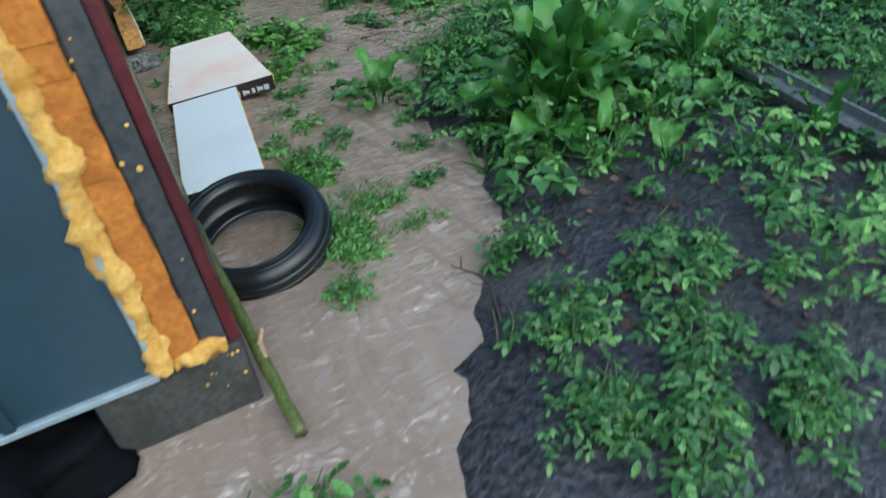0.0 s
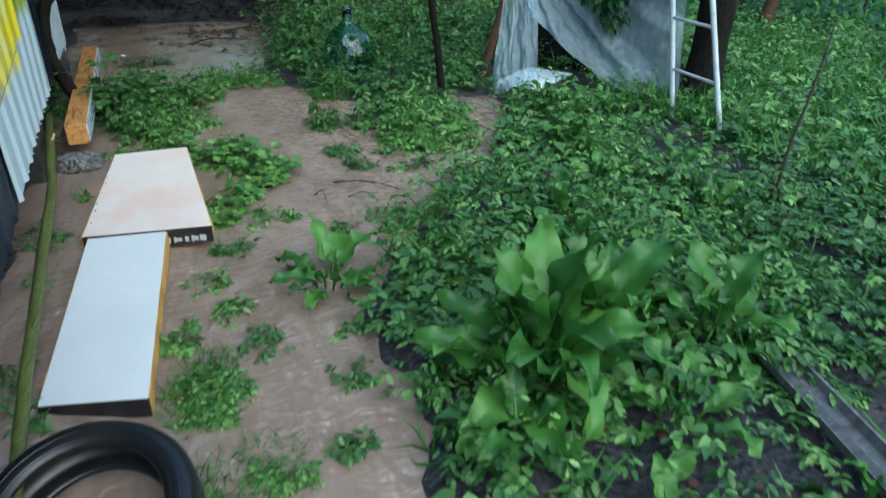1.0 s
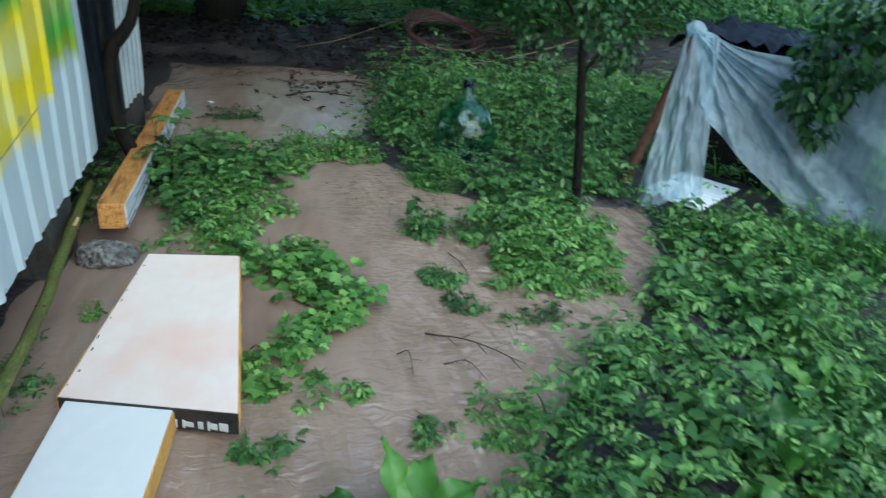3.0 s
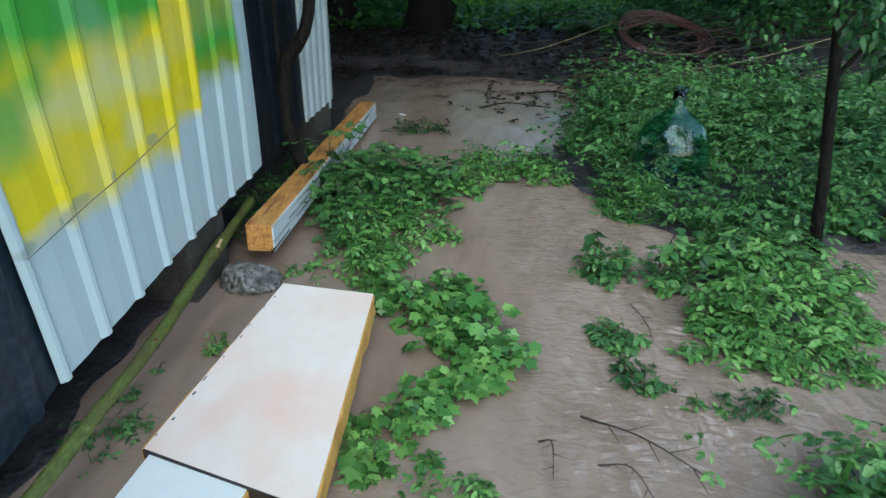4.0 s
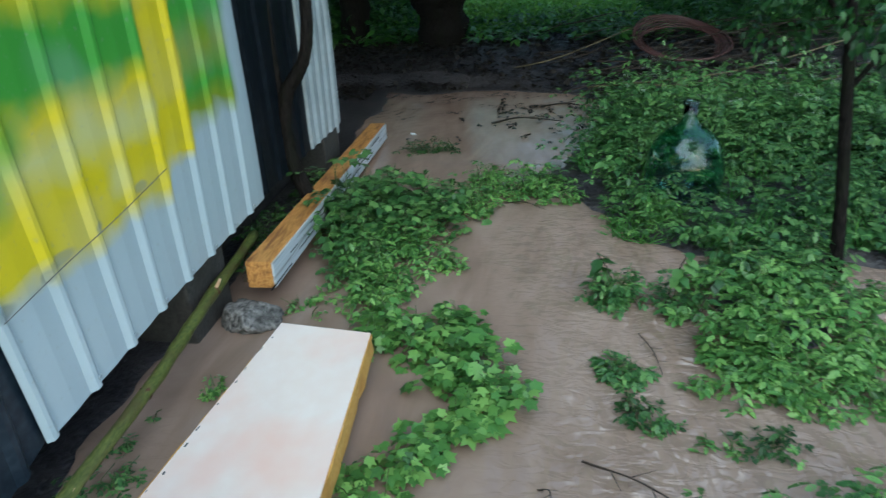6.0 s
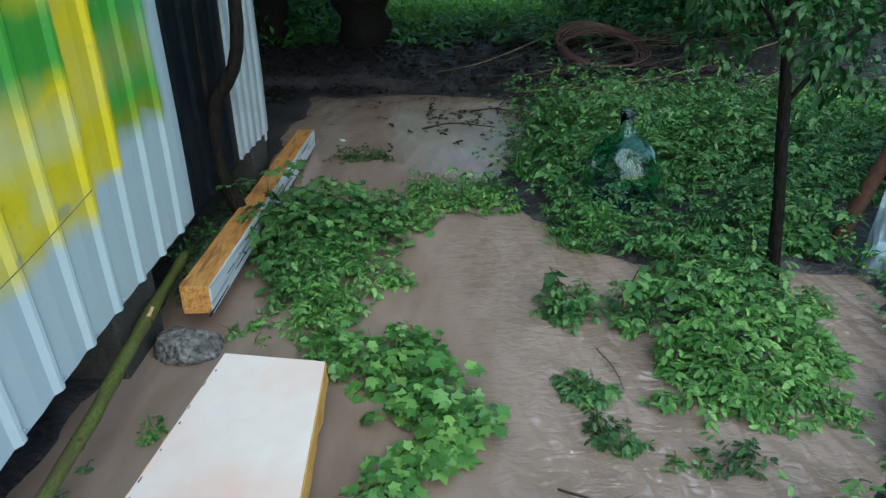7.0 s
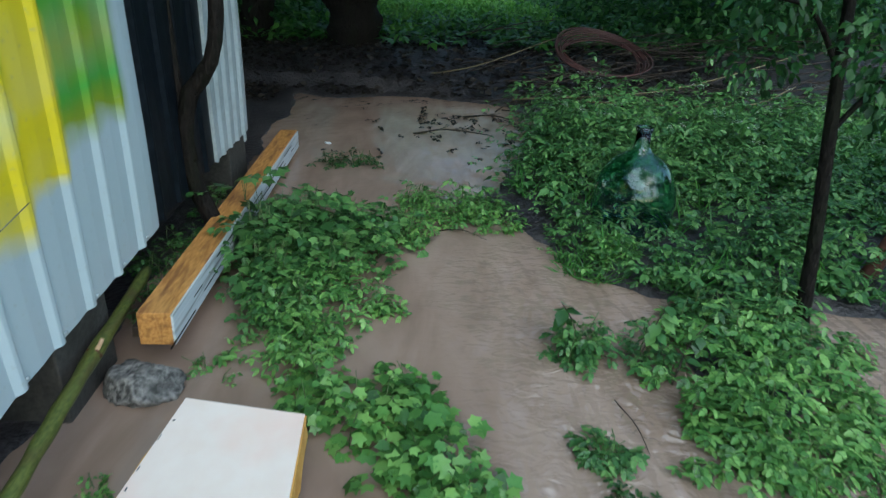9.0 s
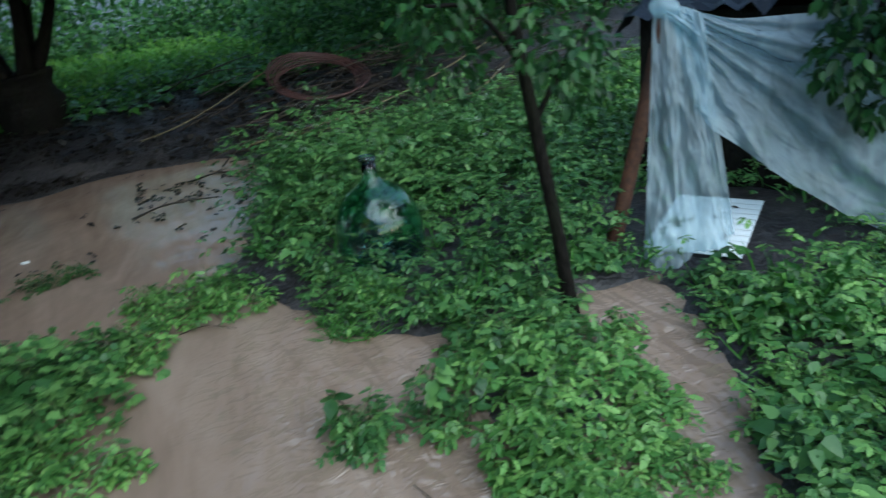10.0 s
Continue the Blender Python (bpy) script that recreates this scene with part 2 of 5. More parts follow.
M = dict(
    soil=grained("wet_dark_soil", (0.014, 0.013, 0.015), (0.056, 0.053, 0.057), (0.078, 0.070, 0.070), 34, 3.0, 0.46, bump=0.7, depth=0.03),
    water=water_material(),
    film=plastic_film(),
    sheet=sprayed_sheet(),
    dark=dark_sheet(False),
    darkspot=dark_sheet(True),
    white_sheet=grained("white_coated_steel", (0.30, 0.36, 0.39), (0.37, 0.43, 0.46), (0.24, 0.28, 0.30), 30, 3, 0.42, bump=0.05),
    panel=grained("blue_grey_coated_steel", (0.021, 0.042, 0.060), (0.027, 0.050, 0.068), (0.017, 0.036, 0.050), 18, 2, 0.35, bump=0.03),
    edge=grained("bare_cut_steel_edge", (0.32, 0.38, 0.42), (0.40, 0.46, 0.50), (0.25, 0.30, 0.33), 40, 5, 0.35, 0.4, bump=0.05),
    red=grained("dark_red_coated_trim", (0.062, 0.009, 0.012), (0.085, 0.013, 0.017), (0.045, 0.008, 0.010), 30, 3, 0.26, bump=0.03),
    slate=grained("dark_grey_flashing", (0.022, 0.025, 0.030), (0.042, 0.046, 0.052), (0.060, 0.062, 0.06), 40, 5, 0.55, bump=0.15),
    foam=grained("yellow_building_foam", (0.52, 0.28, 0.05), (0.66, 0.40, 0.11), (0.44, 0.20, 0.03), 45, 9, 0.85, bump=0.7, depth=0.012),
    foam_old=grained("orange_aged_foam", (0.36, 0.115, 0.012), (0.46, 0.17, 0.022), (0.25, 0.075, 0.010), 55, 8, 0.9, bump=0.7, depth=0.008),
    foam_core=grained("yellow_foam_core", (0.55, 0.30, 0.06), (0.64, 0.38, 0.10), (0.42, 0.20, 0.04), 60, 7, 0.9, bump=0.6, depth=0.006),
    concrete=grained("damp_shaded_concrete", (0.030, 0.029, 0.026), (0.058, 0.055, 0.048), (0.022, 0.022, 0.018), 50, 5, 0.85, bump=0.6, depth=0.008),
    stone=grained("pale_grey_rubble_stone", (0.055, 0.054, 0.050), (0.34, 0.33, 0.31), (0.045, 0.044, 0.038), 34, 8, 0.8, bump=1.0, depth=0.03),
    pink=grained("faded_pinkish_white_sheet", (0.88, 0.76, 0.69), (0.90, 0.80, 0.74), (0.88, 0.61, 0.52), 12, 1.9, 0.36, bump=0.03),
    white=grained("white_panel_sheet", (0.82, 0.86, 0.87), (0.86, 0.88, 0.89), (0.78, 0.82, 0.83), 14, 1.8, 0.34, bump=0.03),
    black=grained("black_edge_film", (0.010, 0.010, 0.013), (0.025, 0.025, 0.030), (0.040, 0.038, 0.036), 40, 6, 0.4, bump=0.1),
    print=grained("white_print", (0.55, 0.57, 0.58), (0.62, 0.64, 0.65), (0.4, 0.42, 0.43), 40, 6, 0.5, bump=0.05),
    rubber=grained("wet_black_rubber", (0.005, 0.006, 0.007), (0.010, 0.011, 0.013), (0.018, 0.018, 0.018), 80, 5, 0.30, bump=0.12, depth=0.004),
    pole=grained("green_peeling_bark", (0.058, 0.078, 0.013), (0.125, 0.145, 0.030), (0.075, 0.062, 0.020), 35, 5, 0.55, bump=0.4, stretch=(3, 1, 3), depth=0.004),
    wound=grained("fresh_cut_wood", (0.42, 0.27, 0.15), (0.52, 0.36, 0.21), (0.32, 0.18, 0.09), 45, 6, 0.7, bump=0.3),
    beam_paint=grained("flaking_white_paint", (0.50, 0.56, 0.60), (0.58, 0.63, 0.66), (0.10, 0.11, 0.11), 22, 11, 0.5, bump=0.4, stretch=(1, 0.12, 3.6)),
    beam_wood=grained("orange_pine_timber", (0.42, 0.19, 0.042), (0.62, 0.32, 0.09), (0.20, 0.075, 0.022), 24, 9, 0.65, bump=0.3, stretch=(3, 0.5, 3)),
    bark=grained("wet_dark_bark", (0.005, 0.0045, 0.004), (0.017, 0.014, 0.012), (0.012, 0.013, 0.008), 30, 5, 0.7, bump=1.0, stretch=(2, 2, 0.6), depth=0.02, spec=0.12),
    rust=grained("rusty_brown_post", (0.070, 0.028, 0.016), (0.13, 0.05, 0.026), (0.045, 0.020, 0.013), 30, 5, 0.75, bump=0.5, depth=0.006),
    alu=grained("pale_painted_steel_tube", (0.46, 0.50, 0.53), (0.55, 0.59, 0.62), (0.34, 0.36, 0.36), 40, 8, 0.4, bump=0.1),
    gutter=grained("grey_weathered_metal", (0.13, 0.135, 0.135), (0.22, 0.225, 0.225), (0.075, 0.07, 0.065), 30, 4, 0.5, 0.2, bump=0.2, stretch=(1, 6, 1)),
    hose=grained("faded_red_brown_hose", (0.060, 0.026, 0.023), (0.095, 0.043, 0.038), (0.045, 0.024, 0.021), 30, 4, 0.5, bump=0.1),
    stick=grained("pale_dry_stalk", (0.12, 0.10, 0.050), (0.19, 0.16, 0.085), (0.08, 0.06, 0.03), 40, 6, 0.7, bump=0.2),
    twig=grained("wet_brown_twig", (0.024, 0.017, 0.012), (0.055, 0.038, 0.026), (0.04, 0.03, 0.02), 40, 6, 0.6, bump=0.3),
    stem=grained("green_stem", (0.050, 0.090, 0.022), (0.085, 0.13, 0.035), (0.06, 0.07, 0.03), 40, 6, 0.5, bump=0.1),
    net=grained("teal_plastic_net", (0.03, 0.20, 0.18), (0.04, 0.25, 0.23), (0.025, 0.15, 0.14), 30, 4, 0.5, bump=0.05),
    glass=bottle_glass(),
    tarp=grained("black_plastic_tarp", (0.006, 0.007, 0.011), (0.012, 0.014, 0.021), (0.008, 0.009, 0.013), 12, 3, 0.38, bump=0.5, depth=0.02),
    herb=leafy("fresh_herb_leaves", (0.012, 0.048, 0.011), (0.080, 0.216, 0.046), (0.240, 0.430, 0.110), 0.28, 0.19),
    herb2=leafy("deep_green_herb_leaves", (0.009, 0.036, 0.013), (0.052, 0.148, 0.040), (0.165, 0.315, 0.090), 0.28, 0.19),
    dock=leafy("broad_dock_leaves", (0.020, 0.075, 0.014), (0.055, 0.165, 0.028), (0.120, 0.280, 0.050), 0.30, 0.22),
    grass=leafy("grass_blades", (0.035, 0.120, 0.025), (0.060, 0.190, 0.035), (0.110, 0.270, 0.050)),
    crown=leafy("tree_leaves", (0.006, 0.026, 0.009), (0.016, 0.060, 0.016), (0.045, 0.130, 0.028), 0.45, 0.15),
    wood_far=leafy("far_woodland_leaves", (0.010, 0.040, 0.012), (0.042, 0.135, 0.034), (0.140, 0.320, 0.075), 0.40, 0.30),
    wilt=leafy("drowned_dark_leaves", (0.012, 0.036, 0.012), (0.030, 0.076, 0.022), (0.065, 0.145, 0.038), 0.35, 0.15),
    dead=leafy("brown_fallen_leaves", (0.045, 0.022, 0.014), (0.095, 0.050, 0.034), (0.17, 0.10, 0.075), 0.6, 0.1),
    # Near-black leaf colour that carries the shade of the far bank.
    litter=leafy("shade_black_leaves", (0.006, 0.005, 0.004), (0.014, 0.011, 0.008), (0.030, 0.024, 0.016), 0.6, 0.05),
    # Paler than the other grass: the colour stands in for daylight in the glade.
    glade=leafy("light_toned_glade_grass", (0.090, 0.240, 0.040), (0.170, 0.400, 0.065), (0.280, 0.520, 0.100), 0.4, 0.4),
    bag=grained("void_black_plastic", (0.002, 0.002, 0.003), (0.004, 0.004, 0.005), (0.006, 0.006, 0.008), 30, 5, 0.7, bump=0.4, spec=0.05),
    flower=leafy("white_umbel_flowers", (0.45, 0.48, 0.42), (0.55, 0.58, 0.52), (0.65, 0.67, 0.62), 0.6, 0.3),
)


# ---------- mesh helpers ----------
def part(name, bm, mat, parent, label=""):
    me = bpy.data.meshes.new(name)
    bm.to_mesh(me)
    bm.free()
    me.materials.append(mat)
    ob = new(name, me)
    ob.parent = parent
    return tagged(ob, label)


def smooth(ob):
    ob.data.polygons.foreach_set("use_smooth", [True] * len(ob.data.polygons))
    return ob


def thing(name, at, label, category, group="", kind="", turn=(0, 0, 0)):
    e = new(name)
    e.empty_display_size = 0.1
    e.matrix_world = pose(*at, *turn)
    return tagged(e, label, category, group, kind)


def solo(name, bm, mat, label, category, group="", kind="", at=(0, 0, 0), turn=(0, 0, 0)):
    ob = part(name, bm, mat, None, "")
    ob.matrix_world = pose(*at, *turn)
    return tagged(ob, label, category, group, kind)


def box(size, at=(0, 0, 0), bevel=0.004, bm=None, turn=(0, 0, 0)):
    bm = bm or bmesh.new()
    r = bmesh.ops.create_cube(bm, size=1.0, matrix=pose(*at, *turn) @ Matrix.Diagonal((*size, 1)))
    if bevel:
        edges = list({e for v in r["verts"] for e in v.link_edges})
        bmesh.ops.bevel(bm, geom=edges, offset=bevel, segments=2, affect="EDGES", profile=0.6)
    return bm


def curve_points(pts, n):
    """n points along a smooth line through pts (of any width)."""
    p = np.array(pts, float)
    p = np.vstack([2 * p[0] - p[1], p, 2 * p[-1] - p[-2]])
    out = []
    for s in np.linspace(0, len(pts) - 1 - 1e-6, n):
        i, u = int(s), s - int(s)
        a, b, c, d = p[i : i + 4]
        out.append(0.5 * (2 * b + (c - a) * u + (2 * a - 5 * b + 4 * c - d) * u * u + (3 * b - a - 3 * c + d) * u**3))
    return np.array(out)


def tube(pts, radii, n=24, sides=8, bm=None, rough=0.0, seed=0):
    """A closed tube along a smooth line; radii go along it, roughened by noise."""
    bm = bm or bmesh.new()
    line = curve_points(pts, n)
    rad = np.interp(np.linspace(0, 1, n), np.linspace(0, 1, len(radii)), radii)
    rings, side = [], Vector((0.3, 0.9, 0.2))
    for i in range(n):
        d = Vector(line[min(i + 1, n - 1)] - line[max(i - 1, 0)]).normalized()
        side = (side - d * side.dot(d)).normalized()
        up = d.cross(side)
        ring = []
        for k in range(sides):
            a = 2 * math.pi * k / sides
            r = rad[i] * (1 + rough * noise.noise(Vector((math.cos(a) * 1.5 + seed, math.sin(a) * 1.5, i * 0.35))))
            ring.append(bm.verts.new(Vector(line[i]) + (side * math.cos(a) + up * math.sin(a)) * r))
        rings.append(ring)
    for a, b in zip(rings, rings[1:]):
        for k in range(sides):
            bm.faces.new((a[k], a[(k + 1) % sides], b[(k + 1) % sides], b[k]))
    bm.faces.new(rings[0][::-1])
    bm.faces.new(rings[-1])
    for f in bm.faces:
        f.smooth = True
    return bm


def slab(top, thick, bm=None, bevel=0.003):
    """A board from its four top corners, anticlockwise from above, and its thickness."""
    bm = bm or bmesh.new()
    hi = [bm.verts.new(p) for p in top]
    lo = [bm.verts.new((p[0], p[1], p[2] - thick)) for p in top]
    bm.faces.new(hi)
    bm.faces.new(lo[::-1])
    for i in range(4):
        j = (i + 1) % 4
        bm.faces.new((hi[j], hi[i], lo[i], lo[j]))
    if bevel:
        bmesh.ops.bevel(bm, geom=list(bm.edges), offset=bevel, segments=1, affect="EDGES")
    bmesh.ops.recalc_face_normals(bm, faces=bm.faces)
    return bm


def lathe(profile, n=40, bm=None):
    bm = bm or bmesh.new()
    rings = [[bm.verts.new((r * math.cos(2 * math.pi * k / n), r * math.sin(2 * math.pi * k / n), z)) for k in range(n)] for r, z in profile]
    for a, b in zip(rings, rings[1:]):
        for k in range(n):
            bm.faces.new((a[k], a[(k + 1) % n], b[(k + 1) % n], b[k])).smooth = True
    return bm, rings


# Leaf shapes: points of half a unit's width, one unit long along y.
OVATE = (
    np.array([(0, 0, 0), (-0.30, 0.22, 0.06), (-0.36, 0.5, 0.05), (0.30, 0.22, 0.06), (0.36, 0.5, 0.05), (0, 0.27, 0), (0, 0.6, -0.02), (0, 1, -0.12)]),
    [(0, 5, 1), (0, 3, 5), (5, 6, 2), (5, 2, 1), (5, 3, 4), (5, 4, 6), (6, 7, 2), (6, 4, 7)],
)
SIMPLE = (np.array([(0, 0, 0), (-0.28, 0.45, 0.07), (0.28, 0.45, 0.07), (0, 1, -0.1)]), [(0, 2, 1), (1, 2, 3)])
def lobed(lobes, depth, droop=0.14, base=0.12):
    """A leaf of pointed lobes round its stalk's end, one unit long along y."""
    pts, tris = [(0.0, base, 0.0), (0.0, 0.45, -0.015)], []
    rim = []
    n = 2 * lobes - 1
    for i in range(n):
        a = radians(-118 + 236 * i / (n - 1))
        r = (0.62 if i % 2 == 0 else 0.62 * depth) * (0.72 + 0.28 * math.cos(a))
        x, y = r * math.sin(a), 0.38 + r * math.cos(a)
        rim.append(len(pts))
        pts.append((x, y, 0.05 * abs(x) * 4 * (1 - abs(x)) - droop * (x * x + max(0, y - 0.5) ** 2) * 2 + (0.03 if i % 2 else -0.01)))
    for a, b in zip(rim, rim[1:]):
        tris.append((1, b, a))
    tris += [(0, 1, rim[0]), (0, rim[-1], 1)]
    return np.array(pts), tris


def toothed(teeth=4, width=0.34):
    """A toothed oval leaflet folded along its midrib, one unit long along y."""
    pts, tris = [(0, 0, 0), (0, 0.35, -0.01), (0, 0.7, -0.05), (0, 1, -0.17)], []
    for side in (-1, 1):
        rim = [0]
        for i in range(teeth):
            u = 0.12 + 0.76 * i / (teeth - 1)
            w = width * math.sin(math.pi * min(1, u * 0.86 + 0.10)) ** 0.8
            for k, (du, f) in enumerate(((0.0, 1.0), (0.085, 0.80))):
                rim.append(len(pts))
                pts.append((side * w * f, u + du + (0.04 if k == 0 else 0), 0.07 - 0.16 * u * u - 0.02 * k))
        rim.append(3)
        for a, b in zip(rim, rim[1:]):
            mid = 1 if pts[a][1] + pts[b][1] < 1.05 else 2
            tris.append((mid, b, a) if side < 0 else (mid, a, b))
        tris.append((1, 2, rim[len(rim) // 2]) if side < 0 else (2, 1, rim[len(rim) // 2]))
    return np.array(pts, float), tris


TOOTHED, LOBED, TRILOBE = toothed(), lobed(5, 0.62), lobed(3, 0.60, 0.2)
BLADE = (np.array([(-0.03, 0, 0), (0.03, 0, 0), (-0.025, 0.5, 0.0), (0.025, 0.5, 0.0), (0, 1, -0.22)]), [(0, 1, 3), (0, 3, 2), (2, 3, 4)])


def joined(name, shape, base, ahead, up, size, mat, parent=None, wide=1.0):
    """Many leaves of one shape in one mesh: rows of base points, directions, upper sides and sizes."""
    pts, tris = shape
    ahead = ahead / np.linalg.norm(ahead, axis=1, keepdims=True)
    right = np.cross(ahead, up)
    right /= np.linalg.norm(right, axis=1, keepdims=True) + 1e-9
    top = np.cross(right, ahead)
    size = np.broadcast_to(np.asarray(size, float), (len(base),))[:, None, None]
    local = pts * (wide, 1, 1)
    v = base[:, None] + size * (local[None, :, :1] * right[:, None] + local[None, :, 1:2] * ahead[:, None] + local[None, :, 2:] * top[:, None])
    f = np.array(tris)[None] + (np.arange(len(base)) * len(pts))[:, None, None]
    me = bpy.data.meshes.new(name)
    me.vertices.add(v.size // 3)
    me.vertices.foreach_set("co", v.ravel())
    n = f.size // 3
    me.loops.add(n * 3)
    me.loops.foreach_set("vertex_index", f.ravel().astype(np.int32))
    me.polygons.add(n)
    me.polygons.foreach_set("loop_start", np.arange(0, n * 3, 3, dtype=np.int32))
    me.polygons.foreach_set("use_smooth", np.ones(n, bool))
    me.update()
    me.materials.append(mat)
    ob = new(name, me)
    ob.parent = parent
    return ob


rng = np.random.default_rng(7)


def ways(n, low=0.1, high=0.8):
    """Random directions, at heights of low to high."""
    a, z = rng.uniform(0, 2 * np.pi, n), rng.uniform(low, high, n)
    r = np.sqrt(np.maximum(1 - z * z, 0))
    return np.stack([r * np.cos(a), r * np.sin(a), z], 1)


def herb_leaves(spots, height, spread, count, size):
    """Leaf rows for herbs at spots (x, y, z): stalks that lean out and end in leaflets by threes."""
    n = len(spots)
    h = np.asarray(height) * np.ones(n)
    root = np.repeat(spots, count, 0)
    hh = np.repeat(h, count)
    w = ways(n * count, 0.3, 1.0)
    w[:, :2] *= spread
    u = rng.uniform(0.25, 1.0, n * count)[:, None] ** 0.8
    tip = root + w * (hh[:, None] * u)
    flat = w.copy()
    flat[:, 2] = rng.uniform(-0.45, 0.35, len(flat))
    flat[:, :2] += rng.normal(0, 0.3, (len(flat), 2))
    flat /= np.linalg.norm(flat, axis=1, keepdims=True)
    side = np.cross(flat, (0, 0, 1.0))
    back = tip - flat * size * 0.55
    base = np.concatenate([tip, tip, tip, back, back])
    ahead = np.concatenate([flat, flat * 0.75 + side * 0.9, flat * 0.75 - side * 0.9, flat * 0.1 + side, flat * 0.1 - side])
    ahead = ahead + rng.normal(0, 0.14, ahead.shape) - (0, 0, 0.16)
    up = np.tile((0, 0, 1.0), (len(base), 1)) + rng.normal(0, 0.26, (len(base), 3))
    s = rng.uniform(0.6, 1.25, len(base)) * size
    s *= np.tile(np.repeat(0.7 + 0.6 * rng.random(n), count), 5)
    return base, ahead, up, s

# ---------- ground and water ----------
SHORE_Y = (-4, 0.3, 0.73, 1.01, 1.21, 1.43, 1.62, 1.78, 2.1, 2.6, 3.2, 3.5, 3.86, 4.28, 4.8, 5.1, 5.5, 6.1, 6.35, 6.5, 6.8, 7.3, 7.7, 8.15, 9.2, 10.0, 10.8, 11.3, 11.6)
SHORE_X = (0.45, 0.55, 0.62, 0.74, 0.88, 1.04, 1.25, 1.36, 1.50, 1.54, 1.52, 1.75, 2.0, 2.4, 3.0, 3.25, 3.5, 3.75, 3.85, 2.6, 2.1, 2.05, 1.75, 1.85, 2.2, 2.5, 2.2, 1.2, -2.0)


def shore(x, y):
    """How far a point lies outside the stream, on its right bank."""
    return x - np.interp(y, SHORE_Y, SHORE_X)


def ease(a, b, v):
    u = np.clip((v - a) / (b - a), 0, 1)
    return u * u * (3 - 2 * u)


def island(x, y):
    """The low hump on which the middle clump grows."""
    return np.exp(-(((x - 2.75) / 0.42) ** 2 + ((y - 5.85) / 0.55) ** 2) * 1.2)


def ground_z(x, y):
    x, y = np.asarray(x, float), np.asarray(y, float)
    wob = 0.06 * np.sin(x * 5.1 + 1.3 * np.sin(y * 3.7)) * np.sin(y * 6.3 + x)
    wob = wob + 0.030 * np.sin(y * 19 + 2 * np.sin(x * 7)) + 0.018 * np.sin(y * 43 + x * 11)
    z = np.clip((shore(x, y) + wob) * 0.28, -0.05, 0.05)
    z = np.maximum(z, -0.05 + 0.075 * island(x, y))
    z = z + 0.30 * ease(10.7, 12.5, y + 0.12 * np.sin(x * 2.3 + 0.6) + 0.06 * np.sin(x * 5.7)) * ease(-8, -2, x) + 0.25 * ease(3.5, 9, x) * ease(9, 13, y)
    z = z + 0.10 * ease(1.2, 2.2, x) * ease(3.0, 1.5, y) * 0.4
    z = z + 0.12 * ease(-0.5, -1.4, y)
    z = np.where(x < -0.35, np.maximum(z, 0.02), z)
    z = np.maximum(z, -0.05 + 0.058 * ease(0.06, -0.16, x + 0.04 * np.sin(y * 4.1) + 0.02 * np.sin(y * 11)) * ease(1.2, 1.5, y))
    return z + 0.012 * np.sin(x * 17 + y * 9) * np.sin(y * 21 - x * 7) * ease(0.0, 0.15, shore(x, y))


def sheet_of(xs, ys, zs, name):
    """One sheet over a grid of xs and ys with heights zs."""
    nx, ny = len(xs), len(ys)
    gx, gy = np.meshgrid(xs, ys)
    co = np.stack([gx, gy, zs(gx, gy)], -1).reshape(-1, 3)
    i = (np.arange(ny - 1)[:, None] * nx + np.arange(nx - 1)).ravel()
    faces = np.stack([i, i + 1, i + nx + 1, i + nx], 1)
    me = bpy.data.meshes.new(name)
    me.from_pydata(co.tolist(), [], faces.tolist())
    me.polygons.foreach_set("use_smooth", [True] * len(me.polygons))
    return me


far = [-400, -120, -50, -25, -14, -8, -5]
xs = np.array(far + list(np.arange(-3, 8, 0.07)) + [9, 11, 14, 20, 35, 70, 150, 400])
ys = np.array([-400, -120, -50, -25, -14, -8, -4] + list(np.arange(-2, 14, 0.07)) + [15, 17, 20, 26, 38, 70, 150, 400])
me = sheet_of(xs, ys, ground_z, "ground")
me.materials.append(M["soil"])
tagged(new("ground", me), "dark wet garden soil with low weedy banks", "ground", kind="structure")


def ripple(x, y):
    a, b = x * 0.93 - y * 0.37, x * 0.37 + y * 0.93
    z = 0.0045 * np.sin(a * 31 + 2.2 * np.sin(b * 4.1) + b * 9) + 0.0035 * np.sin(a * 52 - b * 14 + 3 * np.sin(b * 6.3 + a * 3)) + 0.002 * np.sin(b * 47 + 4 * np.sin(a * 9))
    return 0.30 * z * (0.35 + 0.65 * ease(-0.2, 0.5, np.sin(x * 1.7 + y * 0.9) + 0.4))


me = sheet_of(np.arange(-0.7, 4.6, 0.035), np.arange(-1.5, 11.9, 0.035), ripple, "flood_water")
me.materials.append(M["water"])
tagged(new("flood_water", me), "muddy brown flood water streaming through the garden", "water", kind="structure")


# ---------- the shed ----------
shed = thing("metal_shed", (0, 0, 0), "shed of dark and spray-painted white corrugated steel", "shed")


def sill(y):
    return float(np.interp(y, (1.5, 4.09, 4.28, 4.39, 5.2, 6.45, 7.4, 8.25), (0.19, 0.215, 0.245, 0.300, 0.352, 0.390, 0.385, 0.370)))


